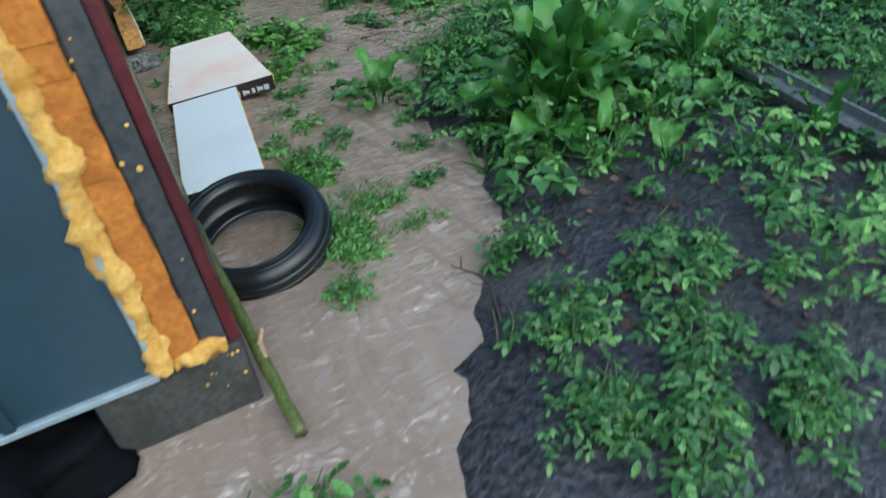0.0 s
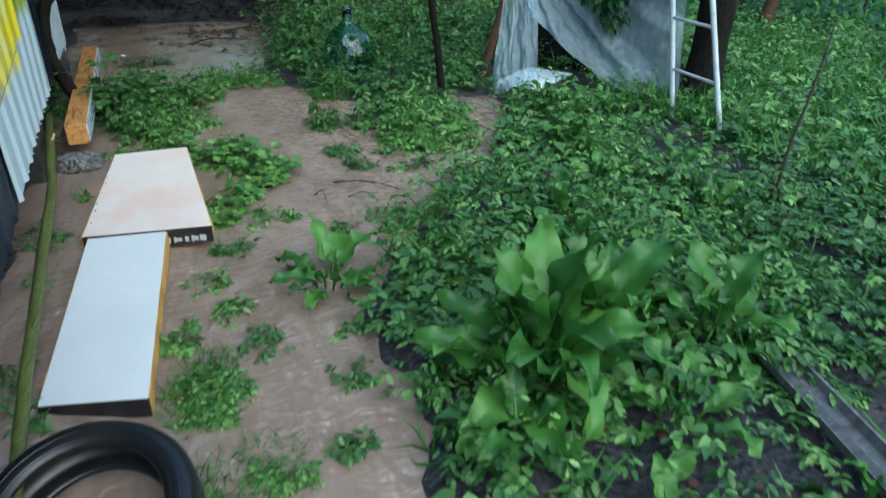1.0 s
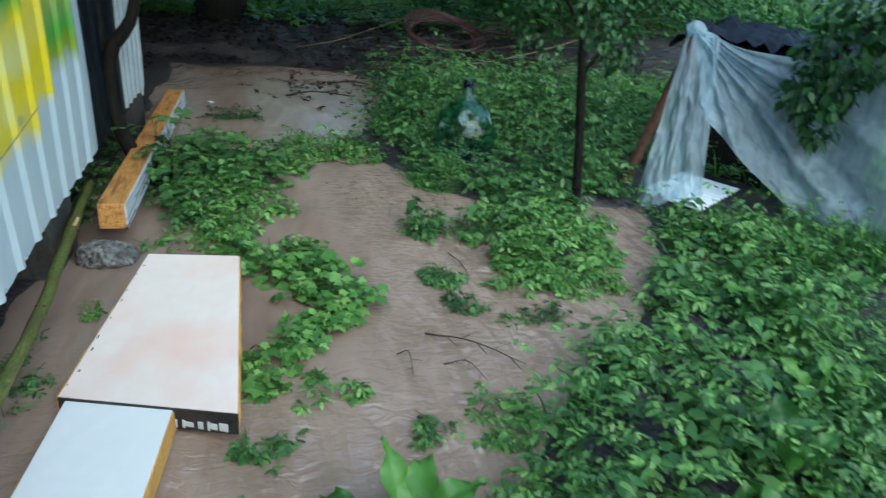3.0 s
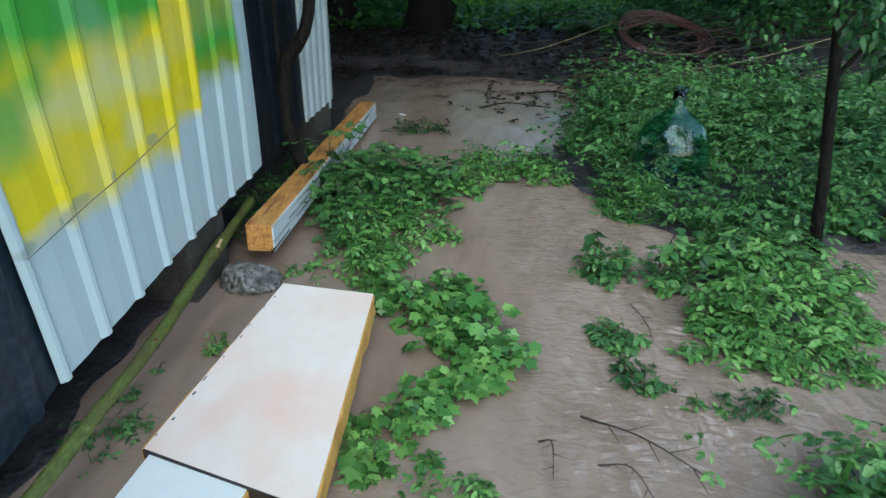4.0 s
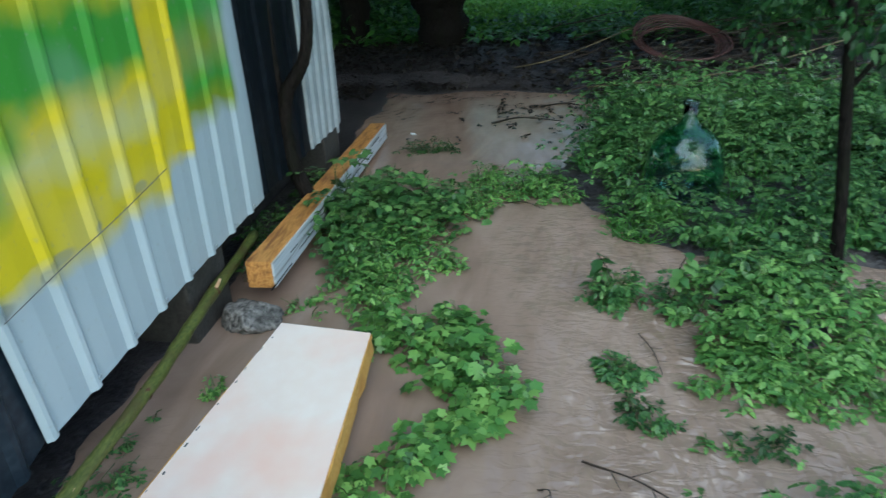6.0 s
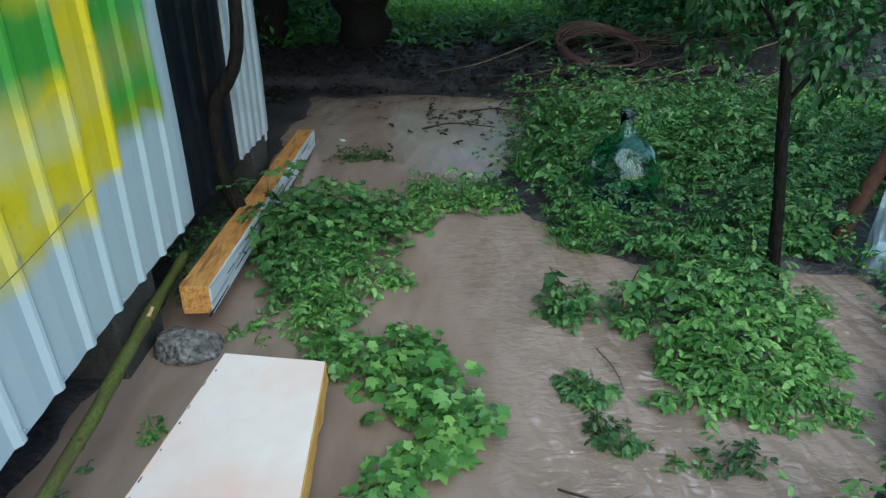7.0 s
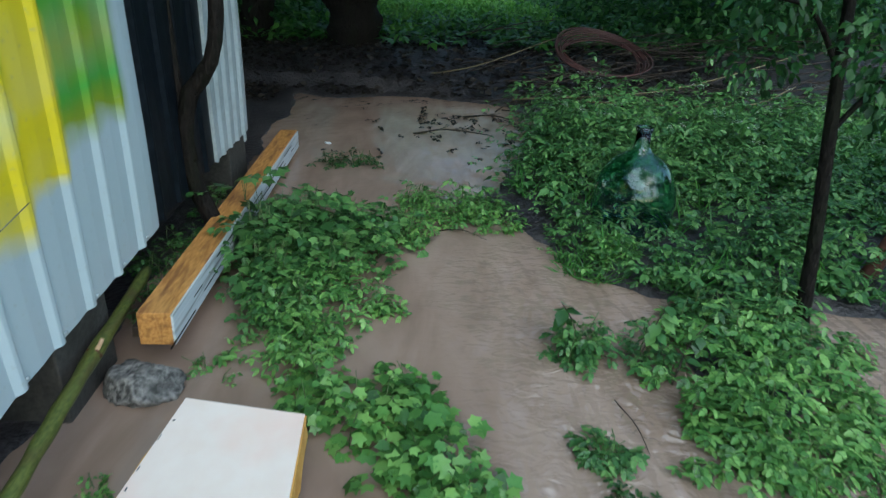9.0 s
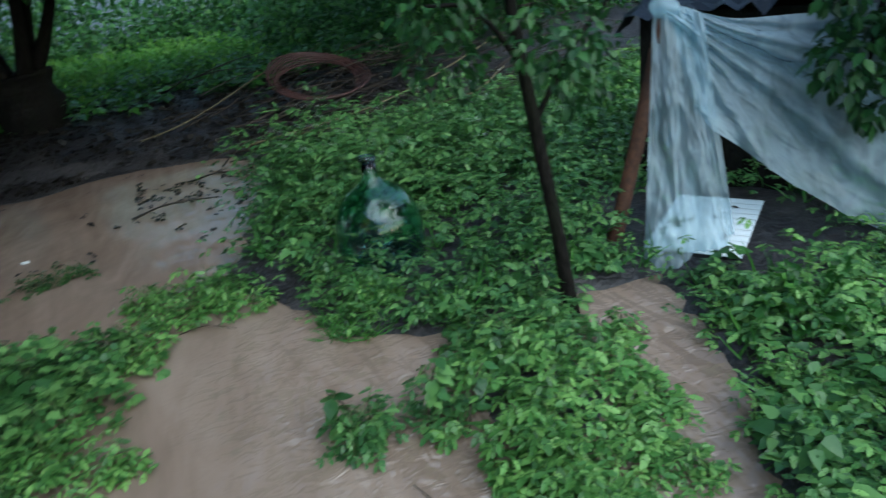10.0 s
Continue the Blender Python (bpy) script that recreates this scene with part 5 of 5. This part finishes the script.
# Clumps that stand alone in the stream: centre, half-widths, plants, height, leaf length, material.
CLUMPS = (
    ((2.75, 5.75), (0.42, 0.62), 96, 0.27, 0.072, "herb"), ((2.62, 5.35), (0.34, 0.30), 60, 0.20, 0.062, "herb"), ((2.95, 6.25), (0.35, 0.30), 60, 0.28, 0.075, "herb2"),
    ((1.35, 5.15), (0.28, 0.40), 36, 0.18, 0.088, "herb"), ((1.05, 5.55), (0.30, 0.22), 44, 0.20, 0.078, "herb"), ((1.10, 4.70), (0.16, 0.30), 20, 0.14, 0.085, "herb"),
    ((0.75, 6.35), (0.38, 0.40), 85, 0.24, 0.058, "herb"), ((0.80, 7.10), (0.40, 0.42), 80, 0.34, 0.075, "herb2"), ((0.55, 6.95), (0.22, 0.30), 26, 0.46, 0.10, "herb2"),
    ((1.15, 7.25), (0.25, 0.20), 30, 0.22, 0.055, "herb"), ((1.45, 7.72), (0.28, 0.16), 34, 0.22, 0.055, "herb"), ((1.75, 7.55), (0.25, 0.25), 34, 0.2, 0.055, "herb"),
    ((2.35, 6.95), (0.30, 0.25), 50, 0.16, 0.045, "herb"), ((0.52, 8.62), (0.14, 0.10), 8, 0.16, 0.05, "wilt"), ((0.80, 8.62), (0.14, 0.10), 9, 0.17, 0.05, "wilt"),
    ((1.97, 5.31), (0.08, 0.08), 9, 0.14, 0.06, "herb2"), ((2.00, 5.02), (0.08, 0.08), 6, 0.13, 0.055, "wilt"), ((2.10, 4.94), (0.06, 0.06), 4, 0.09, 0.045, "herb2"), ((2.18, 5.93), (0.26, 0.12), 22, 0.24, 0.066, "herb2"), ((1.42, 7.50), (0.16, 0.10), 14, 0.20, 0.055, "herb"),
    ((2.43, 4.88), (0.10, 0.07), 6, 0.12, 0.045, "wilt"), ((2.98, 5.22), (0.16, 0.12), 13, 0.15, 0.055, "herb"), ((2.25, 4.85), (0.10, 0.07), 5, 0.08, 0.05, "herb"),
    ((3.05, 5.55), (0.16, 0.16), 14, 0.14, 0.055, "herb"), ((3.45, 5.25), (0.20, 0.16), 16, 0.14, 0.055, "herb"), ((3.35, 6.05), (0.16, 0.12), 12, 0.13, 0.05, "herb"),
    ((1.95, 4.12), (0.18, 0.16), 14, 0.14, 0.055, "herb"), ((1.66, 4.06), (0.07, 0.07), 5, 0.10, 0.05, "herb2"), ((1.30, 4.35), (0.16, 0.12), 10, 0.11, 0.055, "herb"),
    ((1.07, 3.10), (0.10, 0.09), 7, 0.11, 0.055, "herb2"), ((0.96, 3.40), (0.13, 0.10), 9, 0.09, 0.05, "herb"), ((0.85, 3.72), (0.10, 0.10), 7, 0.10, 0.05, "herb"),
    ((0.72, 3.25), (0.12, 0.15), 12, 0.10, 0.05, "herb"), ((1.33, 2.76), (0.09, 0.08), 6, 0.10, 0.05, "herb2"), ((1.25, 2.36), (0.09, 0.07), 6, 0.10, 0.05, "herb2"),
    ((1.06, 4.02), (0.11, 0.10), 7, 0.12, 0.055, "herb2"), ((1.45, 3.05), (0.08, 0.08), 4, 0.08, 0.045, "herb"), ((1.12, 2.05), (0.13, 0.05), 7, 0.08, 0.04, "herb"),
    ((1.08, 1.05), (0.10, 0.12), 10, 0.14, 0.048, "herb2"), ((0.20, 0.78), (0.12, 0.10), 8, 0.30, 0.07, "herb"), ((1.35, 1.55), (0.20, 0.14), 14, 0.16, 0.05, "herb2"),
    ((0.10, 3.1), (0.10, 0.40), 10, 0.10, 0.045, "herb2"), ((0.05, 4.4), (0.14, 0.50), 16, 0.10, 0.042, "herb2"), ((0.25, 5.15), (0.08, 0.15), 5, 0.07, 0.04, "herb"),
    ((0.36, 7.05), (0.16, 0.40), 34, 0.50, 0.095, "herb2"), ((0.45, 6.60), (0.20, 0.30), 30, 0.34, 0.075, "herb2"), ((0.74, 2.12), (0.12, 0.26), 60, 0.12, 0.032, "herb"), ((0.78, 2.84), (0.16, 0.20), 70, 0.11, 0.032, "herb"), ((0.64, 1.72), (0.06, 0.08), 14, 0.10, 0.032, "herb"), ((0.98, 2.30), (0.15, 0.08), 26, 0.09, 0.030, "herb"),
    ((0.97, 0.72), (0.15, 0.13), 26, 0.15, 0.048, "herb2"), ((1.24, 1.14), (0.09, 0.16), 14, 0.14, 0.048, "herb2"), ((1.45, 0.78), (0.12, 0.10), 15, 0.16, 0.05, "herb2"), ((1.22, 0.52), (0.16, 0.12), 22, 0.15, 0.05, "herb2"), ((1.52, 0.48), (0.14, 0.11), 18, 0.15, 0.05, "herb2"), ((1.62, 1.10), (0.16, 0.16), 22, 0.18, 0.055, "herb2"),
    ((0.72, 5.98), (0.26, 0.24), 44, 0.20, 0.056, "herb"), ((0.60, 6.25), (0.20, 0.24), 30, 0.26, 0.064, "herb2"),
    ((-0.12, 6.6), (0.14, 0.5), 22, 0.18, 0.05, "herb2"), ((-0.05, 7.5), (0.12, 0.5), 16, 0.18, 0.05, "herb2"), ((0.40, 5.78), (0.10, 0.12), 7, 0.10, 0.045, "herb"),
)
for (cx, cy), (rx, ry), n, h, s, mat in CLUMPS:
    rx, ry, n = rx * 0.9, ry * 0.9, max(4, int(n * 0.78))
    m = 3 * n
    a, d = rng.uniform(0, 2 * np.pi, m), rng.random(m) ** 0.5 * 1.12
    pts = np.stack([d * np.cos(a) * rx, d * np.sin(a) * ry], 1)
    lumps = np.sin((cx + pts[:, 0]) * 15 + 2 * np.sin((cy + pts[:, 1]) * 9)) * np.sin((cy + pts[:, 1]) * 17 + cx * 5) + rng.normal(0, 0.35, m) - 0.9 * d
    best = np.argsort(-lumps)[:n]
    d, pts = d[best], pts[best]
    z = np.maximum(ground_z(cx + pts[:, 0], cy + pts[:, 1]), -0.02)
    spots_ = np.column_stack([pts, z])
    edge = h * (1.12 - 0.5 * d**2) * rng.uniform(0.75, 1.2, n)
    e = thing("weed_clump", (cx, cy, 0), ("dark drowned weeds" if mat == "wilt" else "fresh leafy weeds" if mat == "herb" else "deep green leafy weeds") + " standing in the flood water", "weeds", "weed clumps in the water")
    lobes = s > 0.074 and cx < 1.7
    joined("foliage", (LOBED if lobes else TOOTHED), *herb_leaves(spots_, edge, 1.0, 4 if lobes else 7, s * (0.78 if lobes else 0.68)), M[mat], e, wide=1.0 if lobes else 0.76)
    bm = bmesh.new()
    for x, y, zz in spots_[:14]:
        tube([(x, y, zz - 0.03), (x + rng.uniform(-0.02, 0.02), y + rng.uniform(-0.02, 0.02), zz + h * 0.35), (x + rng.uniform(-0.05, 0.05), y + rng.uniform(-0.05, 0.05), zz + h * 0.8)], [0.003, 0.0025, 0.002], 4, 4, bm)
    tagged(part("stem", bm, M["stem"], e), kind="stuff")


def tuft(at, rx, ry, n, length):
    """Grass blades standing in the water."""
    a, d = rng.uniform(0, 2 * np.pi, n), rng.random(n) ** 0.5
    base = np.stack([d * np.cos(a) * rx, d * np.sin(a) * ry, np.zeros(n) - 0.01], 1)
    ob = joined("grass_tuft", BLADE, base, ways(n, 0.3, 0.95), ways(n, -0.2, 0.4), rng.uniform(0.6, 1.2, n) * length, M["grass"])
    ob.location = (*at, 0)
    return tagged(ob, "bright green grass tuft in the flood water", "grass", "grass tufts")


for at, rx, ry, n, l in (((0.76, 2.85), 0.16, 0.22, 420, 0.10), ((0.72, 2.15), 0.13, 0.28, 420, 0.10), ((0.62, 1.72), 0.06, 0.10, 90, 0.08), ((0.95, 2.3), 0.16, 0.10, 160, 0.07), ((1.0, 2.02), 0.16, 0.05, 120, 0.07), ((0.90, 2.45), 0.20, 0.10, 160, 0.08), ((2.3, 6.85), 0.22, 0.18, 420, 0.14), ((0.85, 3.05), 0.10, 0.10, 160, 0.08)):
    tuft(at, rx, ry, n, l)


def big_leaf(length, width, bend, wave, seed):
    """A broad leaf along +y on a long stalk that arches over, with a sunken midrib and a wavy, puckered margin."""
    bm = bmesh.new()
    nu, nv = 16, 9
    rows, line, y, z = [], [], 0.0, 0.0
    for i in range(nu):
        u = i / (nu - 1)
        ang = bend * u * u
        if i:
            y += length / (nu - 1) * math.cos(ang)
            z -= length / (nu - 1) * math.sin(ang)
        s = max(0.0, (u - 0.16) / 0.84)
        w = 0.5 * width * (math.sin(math.pi * s**0.72) ** 0.75 if 0 < s < 1 else 0.02)
        line.append((0, y, z))
        row = []
        for j in range(nv):
            v = 2 * j / (nv - 1) - 1
            lift = abs(v) * w * 0.34 + wave * v * v * math.sin(u * 17 + seed + (2.2 if v > 0 else 0)) + 0.007 * math.sin(u * 40 - abs(v) * 5) * (abs(v) > 0.1)
            row.append(bm.verts.new((v * w * (1 + 0.08 * math.sin(u * 23 + seed)), y + lift * math.sin(ang), z + lift * math.cos(ang))))
        rows.append(row)
    for a, b in zip(rows, rows[1:]):
        for j in range(nv - 1):
            bm.faces.new((a[j], a[j + 1], b[j + 1], b[j])).smooth = True
    tube([(0, -0.10 * length, -0.03), line[1], line[6], line[12]], [0.007, 0.006, 0.004, 0.002], 10, 5, bm)
    bmesh.ops.remove_doubles(bm, verts=bm.verts, dist=1e-5)
    return bm


def dock(at, n, length, steep, label):
    e = thing("dock_plant", (*at, float(ground_z(*at))), label, "plant", "dock plants")
    for i in range(n):
        f = i / max(n - 1, 1)
        l = length * rng.uniform(0.75, 1.1) * (1.05 - 0.25 * f)
        ob = part("leaf", big_leaf(l, l * rng.uniform(0.28, 0.38), rng.uniform(0.6, 2.4) * (0.6 + 0.6 * f), l * 0.065, i * 1.7), M["dock"], e)
        pitch = steep[0] + (steep[1] - steep[0]) * (1 - f) + rng.uniform(-20, 14)
        z = 0.03 + 0.25 * length * (1 - f)
        ob.matrix_local = Matrix.Rotation(i * 2.4 + rng.uniform(-0.3, 0.3), 4, "Z") @ Matrix.Translation((0, 0.04 + 0.06 * f, z)) @ Matrix.Rotation(radians(pitch), 4, "X") @ Matrix.Rotation(radians(rng.uniform(-35, 35)), 4, "Y")
    return e


dock((1.98, 2.36), 40, 0.50, (12, 84), "large dock plant with broad wet upright leaves on the bank")
dock((2.40, 2.52), 26, 0.46, (12, 84), "large dock plant with broad wet upright leaves on the bank")
dock((2.80, 2.30), 20, 0.38, (0, 70), "large dock plant with broad wet leaves among weeds")
dock((1.44, 3.50), 15, 0.32, (0, 62), "dock plant with broad leaves at the water's edge")
dock((2.35, 1.95), 12, 0.28, (15, 70), "dock plant with broad leaves among weeds")
dock((3.95, 5.55), 18, 0.25, (20, 75), "dock plant with broad leaves by the plastic shelter")
for at, n, l in (((2.55, 3.10), 12, 0.30), ((2.85, 3.55), 11, 0.27), ((2.25, 2.95), 10, 0.24), ((3.35, 3.9), 11, 0.26), ((3.15, 2.35), 10, 0.24), ((2.6, 1.35), 9, 0.24), ((3.6, 4.6), 11, 0.28), ((3.75, 3.3), 10, 0.25), ((2.15, 3.35), 9, 0.22), ((3.9, 3.85), 10, 0.27), ((1.75, 2.05), 9, 0.26), ((2.0, 1.55), 8, 0.20)):
    dock(at, n, l, (10, 72), "smaller dock plant with wet leaves among weeds")
dock((3.0, 2.75), 12, 0.26, (15, 70), "dock plant with broad leaves among weeds")
dock((4.3, 5.2), 14, 0.24, (20, 75), "dock plant with broad leaves among weeds")

# A bare-stemmed sapling on the bank and stems that stick out of the water.
sap = thing("thin_sapling", (4.15, 3.25, 0.05), "thin dark sapling with a few leaves on the bank", "sapling")
part("trunk", tube([(0, 0, -0.05), (0.03, 0.02, 0.4), (0.10, 0.03, 0.75), (0.16, 0.05, 1.1)], [0.011, 0.010, 0.008, 0.004], 14, 6), M["twig"], sap)
b = np.array([(0.02 + 0.13 * z, 0.03, z) for z in rng.uniform(0.15, 1.05, 46)])
joined("foliage", OVATE, b, ways(46, -0.2, 0.5), np.tile((0, 0, 1.0), (46, 1)), rng.uniform(0.04, 0.08, 46), M["herb2"], sap)
for at, h, lean, n in (((2.24, 5.85), 0.34, (0.10, 0.0), 12), ((2.05, 5.98), 0.24, (-0.12, 0.05), 9), ((2.38, 5.75), 0.28, (0.12, 0.05), 9)):
    e = thing("drooping_seedling", (*at, 0), "drooping green seedling in the flood water", "plant", "drooping seedlings")
    part("stem", tube([(0, 0, -0.03), (lean[0] * 0.5, lean[1], h * 0.6), (lean[0], lean[1], h)], [0.005, 0.004, 0.002], 8, 5), M["twig"], e)
    u = rng.uniform(0.4, 1.0, n)
    b = np.stack([lean[0] * u, lean[1] * u, h * u], 1)
    joined("foliage", OVATE, b, ways(n, -0.75, -0.1), np.tile((0, 0, 1.0), (n, 1)), rng.uniform(0.06, 0.10, n), M["herb2"], e)
for pts, r in (([(1.78, 4.75, 0.02), (1.98, 4.62, 0.05), (2.2, 4.45, 0.02)], 0.0045), ([(1.82, 4.52, 0.0), (1.92, 4.48, 0.04), (1.98, 4.36, 0.02)], 0.0032), ([(1.62, 4.62, 0.0), (1.66, 4.55, 0.06), (1.66, 4.42, 0.02)], 0.0032), ([(2.1, 5.62, 0.02), (2.14, 5.45, 0.03), (2.16, 5.32, 0.0)], 0.0032), ([(1.2, 9.6, 0.0), (1.5, 9.5, 0.08), (1.9, 9.5, 0.04)], 0.010), ([(1.7, 10.3, 0.0), (2.0, 10.0, 0.10), (2.3, 9.9, 0.03)], 0.009), ([(1.4, 7.35, 0.0), (1.55, 7.3, 0.03), (1.7, 7.2, 0.01)], 0.0032), ([(1.0, 1.22, 0.05), (1.05, 1.42, 0.075), (1.00, 1.60, 0.05)], 0.006)):
    bm = tube(pts, [r, r * 0.8, r * 0.4], 14, 5, rough=0.5)
    p = curve_points(pts, 14)
    for k in (3, 5, 7, 9, 11):
        d = (p[k + 2] - p[k]) * 1.1
        turn = 0.9 if k % 4 == 1 else -0.8
        side = np.array((d[0] * math.cos(turn) - d[1] * math.sin(turn), d[0] * math.sin(turn) + d[1] * math.cos(turn), 0.012))
        tube([p[k], p[k] + side * 0.6, p[k] + side * rng.uniform(0.9, 1.5)], [r * 0.55, r * 0.4, r * 0.25], 5, 4, bm)
    solo("twig", bm, M["twig"], "thin dark forked twig caught in the stream", "twig", "stray twigs")
for pts in ([(0.93, 1.12, 0.05), (0.97, 1.20, 0.065), (1.01, 1.30, 0.05)], [(0.96, 1.10, 0.05), (1.02, 1.17, 0.07), (1.06, 1.28, 0.05)]):
    solo("dry_stalk", tube(pts, [0.004, 0.004, 0.002], 7, 5), M["stick"], "pale dry stalk on the dark mud", "stalk", "dry stalks")
# Drowned dark weeds and debris at the far end of the water.
P = np.concatenate([on_bank(16, 0.3, 2.3, 8.6, 10.2), on_bank(45, 1.2, 2.3, 9.3, 10.4)])
s3 = np.column_stack([P, np.zeros(len(P))])
tagged(joined("drowned_weeds", OVATE, *herb_leaves(s3, rng.uniform(0.03, 0.12, len(P)), 1.0, 2, 0.030), M["litter"]), "dark drowned weeds and leaf litter in the shallows", "weeds", kind="stuff")
# Dense black leaves darken the bank as the trees' shade would.
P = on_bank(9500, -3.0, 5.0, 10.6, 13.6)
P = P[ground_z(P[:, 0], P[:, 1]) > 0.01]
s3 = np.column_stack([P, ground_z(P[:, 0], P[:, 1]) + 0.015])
tagged(joined("bank_litter", OVATE, s3, ways(len(P), -0.1, 0.5), np.tile((0, 0, 1.0), (len(P), 1)) + rng.normal(0, 0.4, (len(P), 3)), rng.uniform(0.03, 0.09, len(P)), M["litter"]), "leaves on the far bank, coloured black for its shade", "leaf litter", kind="stuff")
P = on_bank(420, 1.2, 3.6, 0.6, 2.4)
P = P[shore(P[:, 0], P[:, 1]) > 0.15]
s3 = np.column_stack([P, ground_z(P[:, 0], P[:, 1]) + 0.012])
tagged(joined("leaf_litter", OVATE, s3, ways(len(P), -0.1, 0.2), np.tile((0, 0, 1.0), (len(P), 1)) + rng.normal(0, 0.3, (len(P), 3)), rng.uniform(0.02, 0.055, len(P)), M["dead"]), "brown fallen leaves on dark soil", "leaf litter", kind="stuff")
P = keep(on_bank(140, 2.4, 5.0, 8.0, 10.0))[:46]
c = np.column_stack([P, rng.uniform(0.45, 0.62, len(P))])
b = np.repeat(c, 26, 0) + rng.normal(0, 1, (len(c) * 26, 3)) * (0.028, 0.028, 0.008)
tagged(joined("white_umbels", SIMPLE, b, ways(len(b), -0.1, 0.5), np.tile((0, 0, 1.0), (len(b), 1)), 0.012, M["flower"]), "small white flower heads among the weeds", "flowers", kind="stuff")
solo("plastic_scrap", box((0.05, 0.04, 0.012), (0, 0, 0.006), 0.003), M["white"], "small white scrap floating on the water", "scrap", at=(0.45, 9.20, 0.0), turn=(0, 12, 30))

# A teal net fence beyond the orchard trees.
fence = thing("net_fence", (9.0, 8.6, 0.05), "low teal plastic net fence beyond the orchard", "fence", turn=(0, 0, -58))
for i in range(4):
    part("post", tube([(i * 1.6, 0, -0.1), (i * 1.6, 0, 0.6), (i * 1.6, 0, 1.1)], [0.02, 0.02, 0.02], 4, 6), M["twig"], fence)
for i in range(49):
    part("strand", tube([(i * 0.1, 0, 0.05), (i * 0.1, 0.01, 0.5), (i * 0.1, 0, 1.0)], [0.004, 0.004, 0.004], 3, 4), M["net"], fence)
for k in range(10):
    part("strand", tube([(0, 0, 0.1 + k * 0.1), (2.4, 0.02, 0.09 + k * 0.1), (4.8, 0, 0.1 + k * 0.1)], [0.004, 0.004, 0.004], 8, 4), M["net"], fence)
